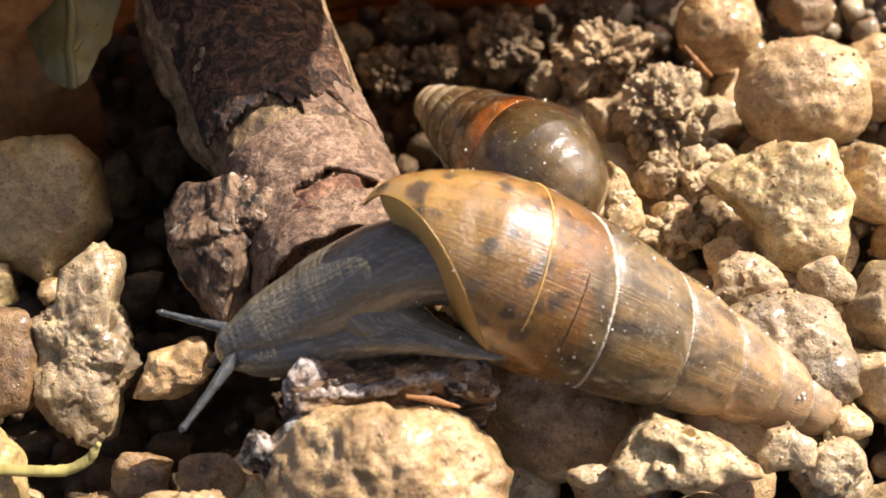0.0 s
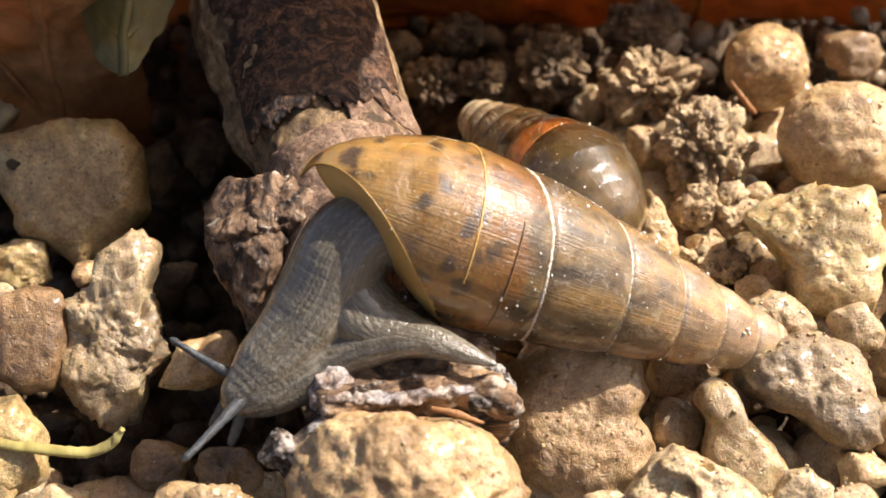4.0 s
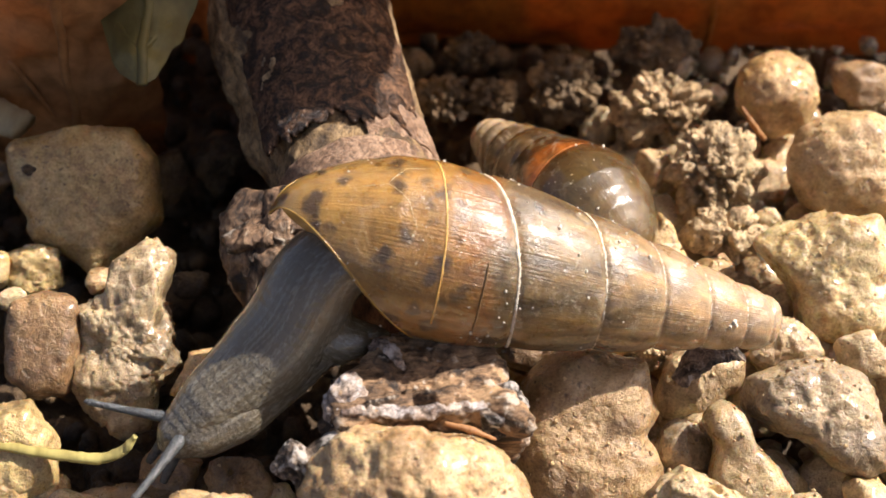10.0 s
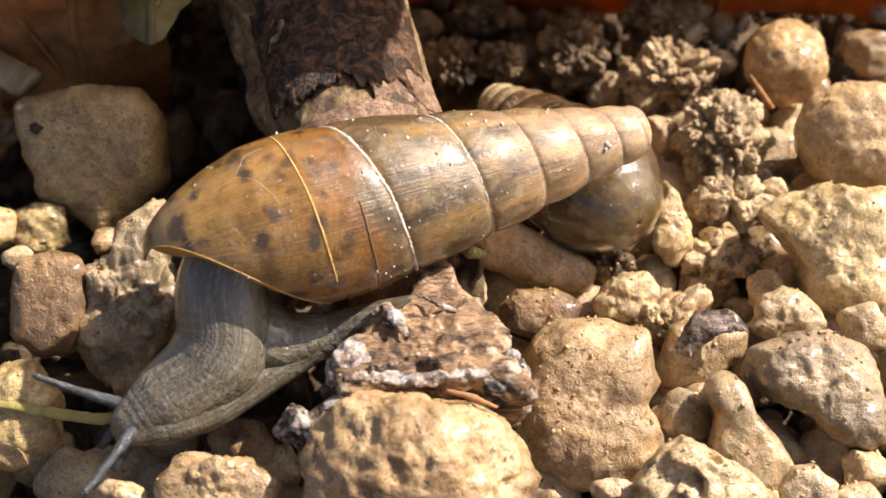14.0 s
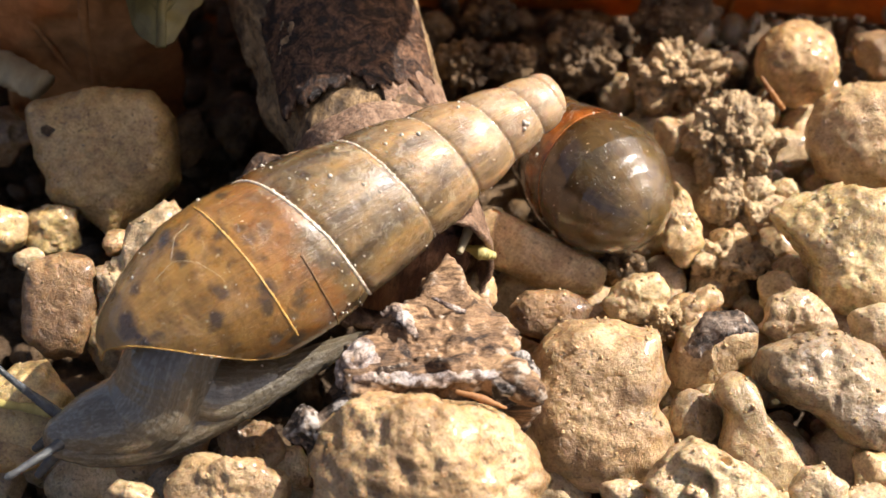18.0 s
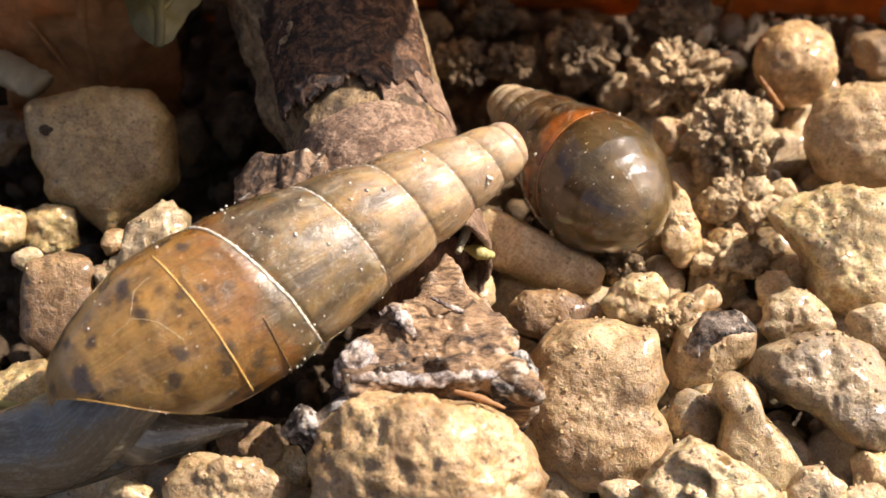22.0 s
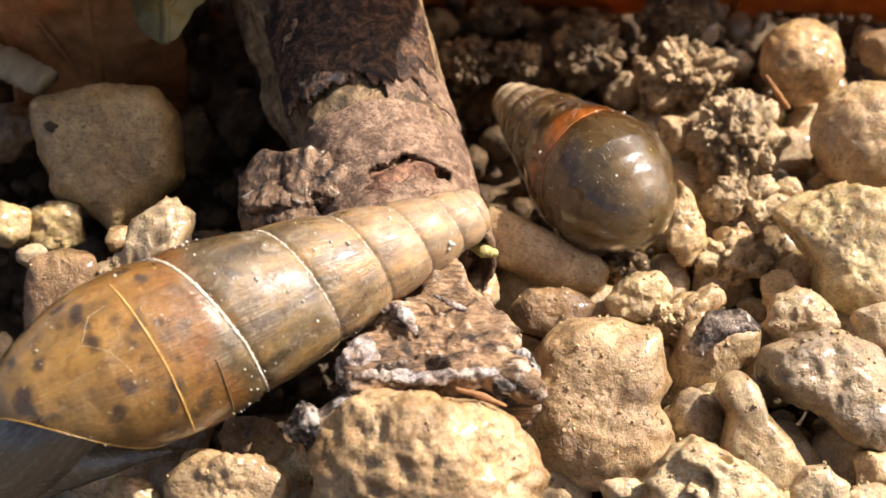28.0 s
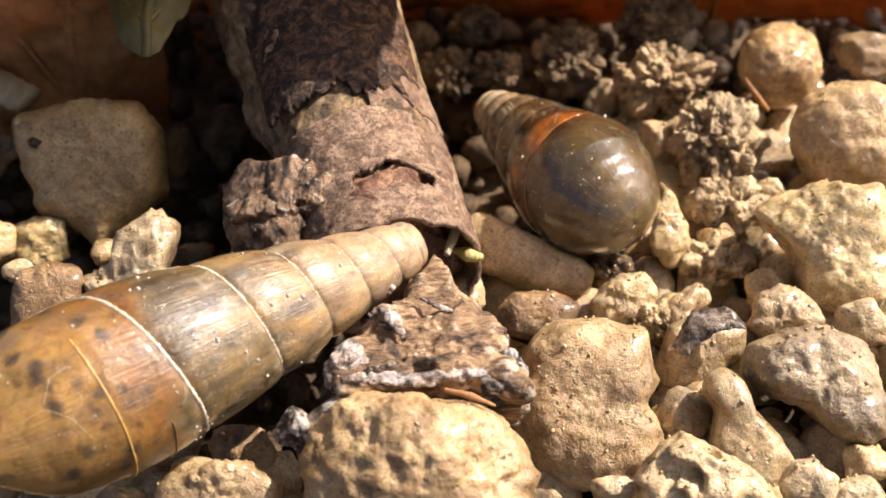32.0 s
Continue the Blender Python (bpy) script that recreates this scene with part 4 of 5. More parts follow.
# takes DEEP so that its colour gives the deep shade
stone((-0.6, 29.2, -2.0), (1.7, 1.7, 1.4), 0, DEEP, "pebble with deep shade in its dark colour", seed=74, level=4)
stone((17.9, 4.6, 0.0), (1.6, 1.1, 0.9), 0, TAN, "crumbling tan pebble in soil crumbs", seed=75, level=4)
# shade left of the twig is put into the colour of these pebbles
stone((-17.9, 17.7, -3.0), (1.8, 2.4, 1.5), 0, DEEP, "pebble coloured dark brown for deep shade", seed=76, level=5)
stone((-14.5, 19.5, -3.0), (2.2, 2.4, 1.9), 0, DEEP, "pebble coloured dark brown for deep shade", seed=77, level=5)
stone((-14.9, 5.6, -1.0), (1.4, 1.1, 0.9), 0, DEEP, "pebble with deep shade in its dark colour", seed=78, level=4)
stone((14.0, -8.8, -1.6), (1.8, 2.1, 1.6), 0, WAXY, "flat greenish-grey stone between two larger ones", seed=141, level=5, facets=4, cut=0.7)
# brown base chosen to look shaded at the lower left
stone((-18.1, -10.4, -4.6), (3.8, 2.2, 2.0), 8, BROWN, "broad brown stone under a stem, shade in its colour", seed=142, level=5, facets=3, cut=0.72)
clod((16.2, 20.1, 0.8), (3.2, 2.5, 2.0), 96, CRUMB, "crumbly clod of light soil", seed=81, size=0.68)
clod((19.1, 12.8, 1.0), (2.7, 3.5, 2.2), 144, CRUMB, "crumbly clod of tan soil grains", seed=82, size=0.68)
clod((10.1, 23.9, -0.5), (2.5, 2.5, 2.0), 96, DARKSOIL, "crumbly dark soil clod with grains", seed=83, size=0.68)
clod((18.8, 7.1, 1.0), (2.5, 1.4, 1.1), 72, CRUMB, "small crumbly clod of tan soil", seed=84, size=0.68)
clod((17.3, 29.2, -1.0), (3.1, 1.9, 1.5), 80, DARKSOIL, "dark crumbly clod of soil", seed=85, size=0.68)
clod((17.9, 3.6, -0.5), (2.6, 1.2, 1.0), 45, CRUMB, "scatter of soil crumbs", seed=86, size=0.7)
clod((13.4, -2.1, 0.0), (1.5, 1.0, 0.8), 30, CRUMB, "scatter of soil crumbs", seed=87, size=0.6)
clod((11.1, 3.1, -0.5), (1.4, 0.9, 0.7), 25, DARKSOIL, "scatter of dark soil crumbs", seed=88, size=0.6)


# ---- ground ----
gv, gf = [], []
gn = 120
for i in range(gn + 1):
    for j in range(gn + 1):
        u, w = i / gn * 2 - 1, j / gn * 2 - 1
        gv.append((math.copysign(abs(u) ** 5 * 30 + abs(u) * 0.06, u), math.copysign(abs(w) ** 5 * 30 + abs(w) * 0.06, w) + 0.01, 0))
gv = np.array(gv)
near = np.exp(-((gv[:, 0] ** 2 + gv[:, 1] ** 2) / 0.1 ** 2))
gv[:, 2] = -0.0090 + 0.0015 * fbm(gv / 0.004, 3, 3) * near
for i in range(gn):
    for j in range(gn):
        gf.append((i * (gn + 1) + j, (i + 1) * (gn + 1) + j, (i + 1) * (gn + 1) + j + 1, i * (gn + 1) + j + 1))
# soil colour includes the shade under the stones
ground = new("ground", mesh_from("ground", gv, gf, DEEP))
tagged(ground, "damp soil under the gravel, gap shade in its dark colour", "ground", kind="structure")

# half-buried stones under the upper ones
frng = np.random.default_rng(77)
FILL = ((TAN, "tan stone half buried between larger stones"), (GREY, "grey-tan stone half buried in the gravel"), (ORANGE, "ochre stone half buried in the gravel"), (PALE, "pale stone showing between larger ones"))
laid = []
for _ in range(900):
    x, y = frng.uniform(-28, 36), frng.uniform(-19, 22)
    if (x < 2 and y > -5) or (x < -6 and y > -8) or (x < 9 and y > 6) or len(laid) > 80:
        continue
    r = frng.uniform(1.5, 2.7)
    if any((x - a) ** 2 + (y - b) ** 2 < (0.82 * (r + c)) ** 2 for a, b, c in laid):
        continue
    laid.append((x, y, r))
    mat, label = FILL[int(frng.integers(4))]
    stone((x, y, -2.6 - 0.35 * r + (0.6 if x > 4 else -0.8)), (r * frng.uniform(0.95, 1.25), r, r * 0.85), frng.uniform(0, 180), mat, label, seed=600 + len(laid), level=4, facets=5, cut=0.74, rough=0.09, fine=0.03)

# loose gravel between the stones
grng = np.random.default_rng(21)
shapes = [lump((1, grng.uniform(0.7, 1), grng.uniform(0.6, 0.9)), seed=200 + k, level=2, rough=0.14, fine=0.03) for k in range(14)]
vs, fs, n = [], [], 0
for i in range(-18, 19):
    for j in range(-12, 25):
        for layer in (0, 1):
            x, y = (i + grng.uniform(-0.5, 0.5)) * 2.9, (j + grng.uniform(-0.5, 0.5)) * 2.9
            sv, sf = shapes[int(grng.integers(14))]
            size = grng.uniform(0.5, 1.0) ** 2 * 2.1
            m = np.array(Euler(grng.uniform(0, 6.3, 3)).to_matrix())
            z = -7.6 + layer * 1.5 + grng.uniform(-0.8, 0.8)
            vs.append(sv * size @ m.T + np.array((x, y, z)) * MM)
            fs += [[q + n for q in f] for f in sf]
            n += len(sv)
# gravel darkened in its colour for the shade between stones
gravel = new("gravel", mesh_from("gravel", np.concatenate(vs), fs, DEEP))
tagged(gravel, "small damp gravel in the gaps, coloured dark for their shade", "gravel", kind="stuff")

vs, fs, n = [], [], 0
for i in range(0, 20):
    for j in range(-10, 17):
        if i + j < -2 or grng.uniform() < 0.15:
            continue
        x, y = 3 + (i + grng.uniform(-0.5, 0.5)) * 1.9, (j + grng.uniform(-0.5, 0.5)) * 1.9
        if x < 9 and y > 7 or x < 14 and y > 17:
            continue
        sv, sf = shapes[int(grng.integers(14))]
        size = grng.uniform(0.35, 1.0) ** 2 * 1.7
        m = np.array(Euler(grng.uniform(0, 6.3, 3)).to_matrix())
        vs.append(sv * size @ m.T + np.array((x, y, -2.6 + grng.uniform(-0.9, 0.9))) * MM)
        fs += [[q + n for q in f] for f in sf]
        n += len(sv)
grit = new("gravel", mesh_from("gravel", np.concatenate(vs), fs, GREY))
tagged(grit, "small tan gravel and grit between the larger stones", "gravel", kind="stuff")

# ---- twig ----
twig = thing("twig", "thick dead twig with dark peeling bark and a broken end", "twig", at=(-4, 18, 0))
TWIG0 = np.array((-4, 18, 0.0))


def twig_tube(name, path, radii, mat, label="", seed=1, **kw):
    v, fc = tube(path, radii, seed=seed, **kw)
    return part(name, mesh_from(name, v - TWIG0 * MM, fc, mat), twig, label)


def twig_lump(name, at, radii, mat, label="", seed=1, turn=0, parent=None, **kw):
    v, fc = lump(radii, seed=seed, **kw)
    ob = part(name, mesh_from(name, v, fc, mat), parent or twig, label)
    ob.matrix_local = Matrix.Translation(Vector(np.array(at) - TWIG0) * MM) @ VIEW @ Matrix.Rotation(radians(turn), 4, "Z")
    return ob


twig_tube("wood", [(-10.2, 34.5, 14.3), (-9.3, 27.5, 10.5), (-7.8, 18.5, 7.8), (-6.4, 13.2, 6.4), (-4.6, 8.6, 5.3), (-3.6, 4.6, 4.9), (-3.0, 2.0, 4.6)], [5.4, 5.5, 5.6, 5.5, 5.2, 5.0, 4.3], BARK, seed=3, sides=120, steps=200, rough=0.08, fine=0.05)
twig_tube("core_wood", [(-3.9, 5.4, 5.0), (-3.1, 2.4, 4.6), (-2.4, -0.6, 4.2), (-2.1, -1.6, 4.0)], [4.2, 4.5, 4.4, 3.9], SPLINTER, "exposed red-brown splintered wood", seed=9, sides=80, steps=70, rough=0.14, fine=0.10)


def ragged_sleeve(name, a, b, r0, r1, mat, label, seed, cover=(0, 360), ragged=1.2, proud=0.28, hole=None):
    """A sheet of bark wrapped round the twig from a to b, with torn edges and real thickness."""
    a, b = np.array(a, float), np.array(b, float)
    ax = (b - a) / np.linalg.norm(b - a)
    side = np.cross(ax, (0, 0, 1.0))
    side /= np.linalg.norm(side)
    up = np.cross(side, ax)
    full = cover[1] - cover[0] >= 360
    na, nu = 180, 60
    th = np.radians(np.linspace(*cover, na))
    edge = np.stack([np.cos(th), np.sin(th), 0 * th], 1) * 1.7
    e0, e1 = ragged * 0.6 * fbm(edge, seed, 5, 0.6), ragged * fbm(edge, seed + 3, 5, 0.6)
    ln = np.linalg.norm(b - a)
    v = []
    for i in range(nu):
        u = i / (nu - 1)
        s = u * ln + (1 - u) * e0 + u * e1
        c = a + ax * s[:, None]
        r = r0 + (r1 - r0) * u
        p = c + (np.cos(th)[:, None] * side + np.sin(th)[:, None] * up) * r
        k = 0.14 * fbm(p / 2.2, seed + 7, 3) + 0.06 * fbm(p / 0.6, seed + 8, 4, 0.6)
        v.append(p + (np.cos(th)[:, None] * side + np.sin(th)[:, None] * up) * k[:, None])
    v = np.concatenate(v)
    fc = [(i * na + j, i * na + j + 1, (i + 1) * na + j + 1, (i + 1) * na + j) for i in range(nu - 1) for j in range(na - 1)]
    if hole:
        deg = np.degrees(th)
        grid = np.stack([np.tile(deg / 11, nu), np.repeat(np.arange(nu) / 7.0, na), np.zeros(na * nu)], 1)
        wob = fbm(grid, seed + 20, 4, 0.6)
        fc = [q for q in fc if ((deg[q[0] % na] - hole[0]) / hole[2]) ** 2 + ((q[0] // na / nu - hole[1]) / hole[3]) ** 2 > 1 + 0.75 * wob[q[0]]]
    ob = part(name, mesh_from(name, (v - TWIG0) * MM, fc, mat), twig, label)
    m = ob.modifiers.new("thickness", "SOLIDIFY")
    m.thickness, m.offset = proud * 2 * MM, 0.0
    if hole:
        rv, rf = tube(v[:na][14:110:2] * 1.0 + up * 0.06, [0.07] * 48, sides=8, seed=seed, rough=0.5, fine=0.5, steps=300)
        part("bark_rim", mesh_from("bark_rim", rv - TWIG0 * MM, rf, STRAW), ob, "thin pale fibrous rim of the bark collar")
    return ob


ragged_sleeve("bark_collar", (-4.2, 6.4, 5.1), (-2.1, -2.2, 4.0), 5.3, 5.1, BARK_PINK, "purplish-brown bark collar with a torn hole", 12, (-30, 330), 0.4, 0.16, (99, 0.58, 27, 0.10))
ragged_sleeve("bark_flake", (-8.4, 22.5, 8.9), (-5.0, 8.4, 5.4), 5.72, 5.55, BARK_DARK, "dark flaking outer bark", 14, (32, 148), 1.6, 0.16)
ragged_sleeve("bark_strip", (-5.1, 9.6, 5.7), (-4.2, 6.4, 5.1), 5.3, 5.25, BARK_PINK, "pinkish bared strip of bark", 16, (98, 172), 0.6, 0.14)
ragged_sleeve("bark_strip", (-8.1, 21.0, 8.5), (-5.0, 8.5, 5.4), 5.66, 5.4, BARK, "brown weathered strip of bark along the edge", 18, (140, 200), 0.5, 0.14)
twig_lump("knot", (-8.2, 1.6, 5.8), (3.6, 4.4, 3.2), KNOT, "rough grey and red-brown crusted knot at the broken end", 31, level=6, rough=0.12, fine=0.035, pits=0.35, crease=0.05, facets=3, smooth=3, outline=((-4.5, 1.8), (-2.4, 3.2), (3.8, 3.7), (6.4, 1.4), (4.8, -2.8), (1.8, -5.6), (-1.5, -5.8), (-2.7, -3.2), (-3.8, -1.0)))
twig_lump("broken_end", (-7.8, 1.4, 7.0), (4.3, 2.3, 2.4), KNOT, "dark crusted broken wood between knot and collar", 37, level=6, rough=0.16, fine=0.05, pits=0.4)
twig_lump("splinter", (-2.3, -1.6, 8.7), (1.7, 0.35, 0.3), CHIP, "torn pale orange splinter at the hole", 33, -4, level=4)
twig_lump("splinter", (-0.6, -0.6, 7.0), (0.3, 1.5, 0.35), BARK_PINK, "thin sliver of bark hanging down", 35, 5, level=4)

# added heap of assumed soil, mostly hidden, stops sun passing under the twig
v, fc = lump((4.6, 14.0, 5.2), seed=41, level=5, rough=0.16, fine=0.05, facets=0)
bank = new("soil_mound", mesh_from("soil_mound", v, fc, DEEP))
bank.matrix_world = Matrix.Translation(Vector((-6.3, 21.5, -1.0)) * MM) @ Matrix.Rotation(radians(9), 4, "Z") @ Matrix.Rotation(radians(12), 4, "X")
tagged(bank, "soil heap added under the twig to block the sun", "soil", "soil clods")

# ---- wood chunk in front of the snail's track ----
WOOD0 = np.array((-0.5, -11.0, 0.0))
LEAN = Matrix.Rotation(radians(10), 4, "X")
chunk = thing("wood_chunk", "weathered reddish wood chunk crusted with white", "wood", "wood pieces", WOOD0)


def chunk_part(name, at, radii, mat, label="", seed=1, turn=0, **kw):
    v, fc = lump(radii, seed=seed, **kw)
    ob = part(name, mesh_from(name, v, fc, mat), chunk, label)
    ob.matrix_local = Matrix.Translation(Vector(np.array(at) - WOOD0) * MM) @ LEAN @ Matrix.Rotation(radians(turn), 4, "Z")
    return ob


WOOD_AT = (-0.3, -10.7, 5.0)


def at_wood(x, y, z):
    return tuple(np.array(WOOD_AT) + np.array(LEAN.to_3x3() @ Vector((x, y, z))))


chunk_part("wood", WOOD_AT, (5.6, 4.8, 3.2), CHAR, "", 91, level=6, rough=0.09, fine=0.045, facets=0, crease=0.11, pits=0.3, smooth=2, boxy=5.0, outline=((0.5, 6.9), (1.5, 5.7), (3.3, 3.0), (5.3, -0.2), (5.4, -2.6), (1.0, -2.6), (-4.6, -3.0), (-5.4, -1.8), (-5.2, 0.7), (-2.5, 2.8), (-1.0, 5.4)),
           lobes=((-4.0, -0.9, 1.9, 1.1, 1.5, 1.5), (-2.0, 1.2, 2.1, 0.6, 1.5, 0.9), (0.3, -1.2, 2.6, 3.2, 0.5, 0.8), (4.0, -1.2, 2.0, 1.2, 1.2, 1.4)))
chunk_part("crust", at_wood(-4.0, -0.9, 2.4), (1.1, 1.5, 1.15), CRUST, "knobbly white-crusted corner of the wood", 93, -10, level=5, rough=0.16, fine=0.08, facets=2)
chunk_part("charred_block", at_wood(3.95, -1.3, 2.2), (1.3, 1.2, 1.3), CHAR_GREY, "grey-black charred corner with white rim", 95, 10, level=5, rough=0.12, fine=0.07, square=3.2, facets=3)
for path, wide, seed, label in (
        (((-4.4, -1.9, 3.1), (-2.6, -1.7, 3.0), (-0.6, -1.9, 2.9), (1.4, -1.7, 3.1), (3.2, -1.6, 3.0)), 0.42, 3, "white fuzzy crust along the front ridge"),
        (((-3.0, 2.1, 3.0), (-2.3, 2.3, 3.3), (-1.6, 1.5, 3.3), (-1.1, 0.6, 3.2)), 0.36, 4, "pale crusted ridge across the top"),
        (((-0.3, 3.2, 3.0), (0.6, 2.6, 3.1), (1.7, 2.2, 2.9), (2.6, 2.1, 2.6)), 0.16, 5, "thin pale splinter of wood grain"),
        (((4.9, -0.4, 2.4), (5.1, -1.3, 2.5), (4.8, -2.3, 2.5)), 0.26, 6, "white rim of the charred corner")):
    v, fc = tube(path, [wide * 0.5] + [wide] * (len(path) - 2) + [wide * 0.4], sides=24, seed=seed, rough=0.4, fine=0.12, squash=0.7, steps=70)
    ridge = part("crust", mesh_from("crust", v, fc, CRUST), chunk, label)
    ridge.matrix_local = Matrix.Translation(Vector(np.array(WOOD_AT) - WOOD0) * MM) @ LEAN
stone((-7.0, -14.5, 5.4), (1.5, 1.5, 1.6), 20, CHAR_GREY, "small grey crusted piece of bark", seed=92, level=5, name="wood_chunk", category="wood", group="wood pieces", rough=0.15, fine=0.06, lobes=((1.8, -0.3, 0, 1.5, 1.2, 1.5), (0.3, -2.1, 0.2, 1.0, 1.6, 1.4), (1.0, -1.2, 0.0, 1.3, 1.3, 1.5)))


# ---- leaves, stems and fibres ----
def sheet(name, corners, bend, mat, label, category, seed=1, thick=0.2, tip=0.0):
    """A dry leaf: a sheet between four corners (mm) bent along its normal, uneven at the rim, with real thickness."""
    c = np.array(corners, float)
    n = np.cross(c[1] - c[0], c[3] - c[0])
    n /= np.linalg.norm(n)
    k = 46
    v = []
    for i in range(k):
        for j in range(k):
            u, w = i / (k - 1), j / (k - 1)
            uu = 0.5 + (u - 0.5) * (1 - tip * (1 - math.sqrt(1 - (1 - max(w, 0.001)) ** 2)))
            p = (c[0] * (1 - uu) + c[1] * uu) * (1 - w) + (c[3] * (1 - uu) + c[2] * uu) * w
            v.append(p + n * bend * (math.sin(math.pi * uu) + 0.3 * math.sin(2.2 * math.pi * w)))
    v = np.array(v)
    v += n * (0.6 * fbm(v / 5.0, seed, 3)[:, None])
    v[:, :] += 0.35 * np.stack([fbm(v / 2.5, seed + q, 2) for q in (1, 2, 3)], 1)
    fc = [(i * k + j, (i + 1) * k + j, (i + 1) * k + j + 1, i * k + j + 1) for i in range(k - 1) for j in range(k - 1)]
    ob = new(name, mesh_from(name, v * MM, fc, mat))
    m = ob.modifiers.new("thickness", "SOLIDIFY")
    m.thickness = thick * MM
    mid = v.reshape(k, k, 3)[k // 2]
    rv, rf = tube(mid[::3] - n * thick * 0.6, [0.35] * 16, sides=10, seed=seed, steps=60)
    part("midrib", mesh_from("midrib", rv, rf, mat), ob, "raised midrib of the leaf")
    for side_k in (k // 5, 4 * k // 5):
        vein = np.linspace(v.reshape(k, k, 3)[k // 2, k // 4], v.reshape(k, k, 3)[side_k, k // 2], 8)
        rv, rf = tube(vein - n * thick * 0.5, [0.2] * 8, sides=8, seed=seed, steps=30)
        part("side_vein", mesh_from("side_vein", rv, rf, mat), ob, "thin side vein of the leaf")
    return tagged(ob, label, category, "dry leaves")


sheet("dry_leaf", [(-6.0, 36.5, -4.0), (48.0, 34.0, -4.0), (52.0, 30.5, 24.0), (-10.0, 32.0, 26.0)], 2.0, LEAF_ORANGE, "curled orange-brown dry leaf standing behind the stones", "leaf", 3, 0.3)
sheet("dry_leaf", [(-30.5, 21.0, -5.0), (-18.5, 22.0, -5.0), (-16.5, 15.5, 20.0), (-28.0, 15.0, 21.0)], 2.0, LEAF_BROWN, "crumpled brown papery leaf in shade", "leaf", 5, 0.2)
sheet("dry_leaf", [(-20.4, 12.5, 9.0), (-14.6, 12.5, 9.0), (-14.0, 20.2, 13.0), (-21.4, 20.2, 13.0)], 1.2, LEAF_OLIVE, "olive-yellow oval dry leaf hanging in shade", "leaf", 7, 0.2, 1.0)
sheet("dry_leaf", [(-36.0, 27.0, -4.0), (-24.0, 28.0, -4.0), (-22.0, 20.0, 22.0), (-36.0, 19.0, 22.0)], 2.0, LEAF_BROWN, "dull brown dry leaf behind the others", "leaf", 8, 0.2)

# added backdrop leaf that blocks the sun from the ground behind
sheet("dry_leaf", [(-48.0, 40.0, -9.0), (40.0, 45.0, -9.0), (40.0, 42.0, 28.0), (-48.0, 38.0, 28.0)], 2.0, LEAF_BROWN, "large brown leaf added to keep sun off the back", "leaf", 9, 0.3)
# added above the view to shade the twig top and left stones
sheet("dry_leaf", [(-12.0, 41.5, 27.0), (17.5, 42.5, 27.0), (14.6, 12.3, 31.0), (-3.0, 14.0, 31.0)], 1.5, LEAF_THIN, "unseen thin leaf added to shade the twig and left stones", "leaf", 10, 0.3)


def strand(name, pts, radii, mat, label, category, seed=1, sides=14, steps=60, squash=1.0):
    v, fc = tube(pts, radii, sides=sides, seed=seed, rough=0.12, fine=0.12, steps=steps, squash=squash)
    ob = new(name, mesh_from(name, v, fc, mat))
    return tagged(ob, label, category, "plant fibres")


strand("straw", [(-34.0, 17.5, 6.5), (-29.0, 16.0, 5.2), (-26.0, 14.6, 4.6)], [1.5, 1.45, 1.4], STRAW, "pale dry straw end leaning on stones", "straw", 3, squash=0.6)
strand("plant_stem", [(-28.0, -10.6, 3.4), (-24.3, -10.8, 3.2), (-20.8, -11.5, 3.0), (-17.9, -12.0, 3.0), (-16.6, -11.8, 3.4), (-15.9, -11.5, 4.3)], [0.3, 0.32, 0.36, 0.38, 0.36, 0.2], STEM, "yellow-green bent plant stem on stones", "stem", 4, squash=0.7)
strand("wood_fibre", [(0.6, -14.7, 8.6), (1.9, -14.9, 8.3), (3.2, -15.0, 7.6)], [0.1, 0.2, 0.07], CHIP, "thin orange wood splinter on rock", "splinter", 5)
strand("wood_fibre", [(21.3, 17.6, 2.8), (22.0, 16.7, 2.1), (22.9, 16.4, 0.9)], [0.08, 0.2, 0.18], CHIP, "pale orange fibre against a round pebble", "fibre", 6)
strand("wood_fibre", [(1.4, -0.8, 5.0), (2.2, -1.5, 5.3), (3.0, -1.5, 5.0)], [0.2, 0.42, 0.22], STEM, "short yellow plant bit between pebbles", "fibre", 7)
strand("bark_shard", [(14.0, -6.6, 2.2), (15.4, -5.6, 3.6), (16.9, -5.3, 3.6), (17.9, -5.5, 3.0)], [0.5, 1.2, 1.0, 0.3], CHAR_GREY, "dark curled bark shard lying on a pebble", "bark", 8, 24, 70, 0.3)
strand("wood_fibre", [(1.7, 0.6, 6.5), (1.4, -0.8, 6.3), (0.9, -2.2, 6.0)], [0.15, 0.3, 0.2], STRAW, "small sliver of pale bark", "fibre", 9)


# dark spot on the big flat pebble
for ob in list(scene.objects):
    if ob.name.startswith("pebble") and len(ob.data.vertices) > 9000 and abs(ob.location.x / MM - -21.6) < 1.0:
        v, fc = lump((0.62, 0.5, 0.12), seed=12, level=3, rough=0.3)
        spot = part("lichen_spot", mesh_from("lichen_spot", v, fc, DEEP), ob, "small dark lichen spot")
        down = [q.co for q in ob.data.vertices if abs(q.co.x / MM + 3.1) < 0.25 and abs(q.co.y / MM - 1.75) < 0.25]
        spot.location = (-3.1 * MM, 1.75 * MM, max(q.z for q in down) - 0.02 * MM)


# ---- crumbs that lie on the stones ----
from mathutils.bvhtree import BVHTree

bv, bf = [], []
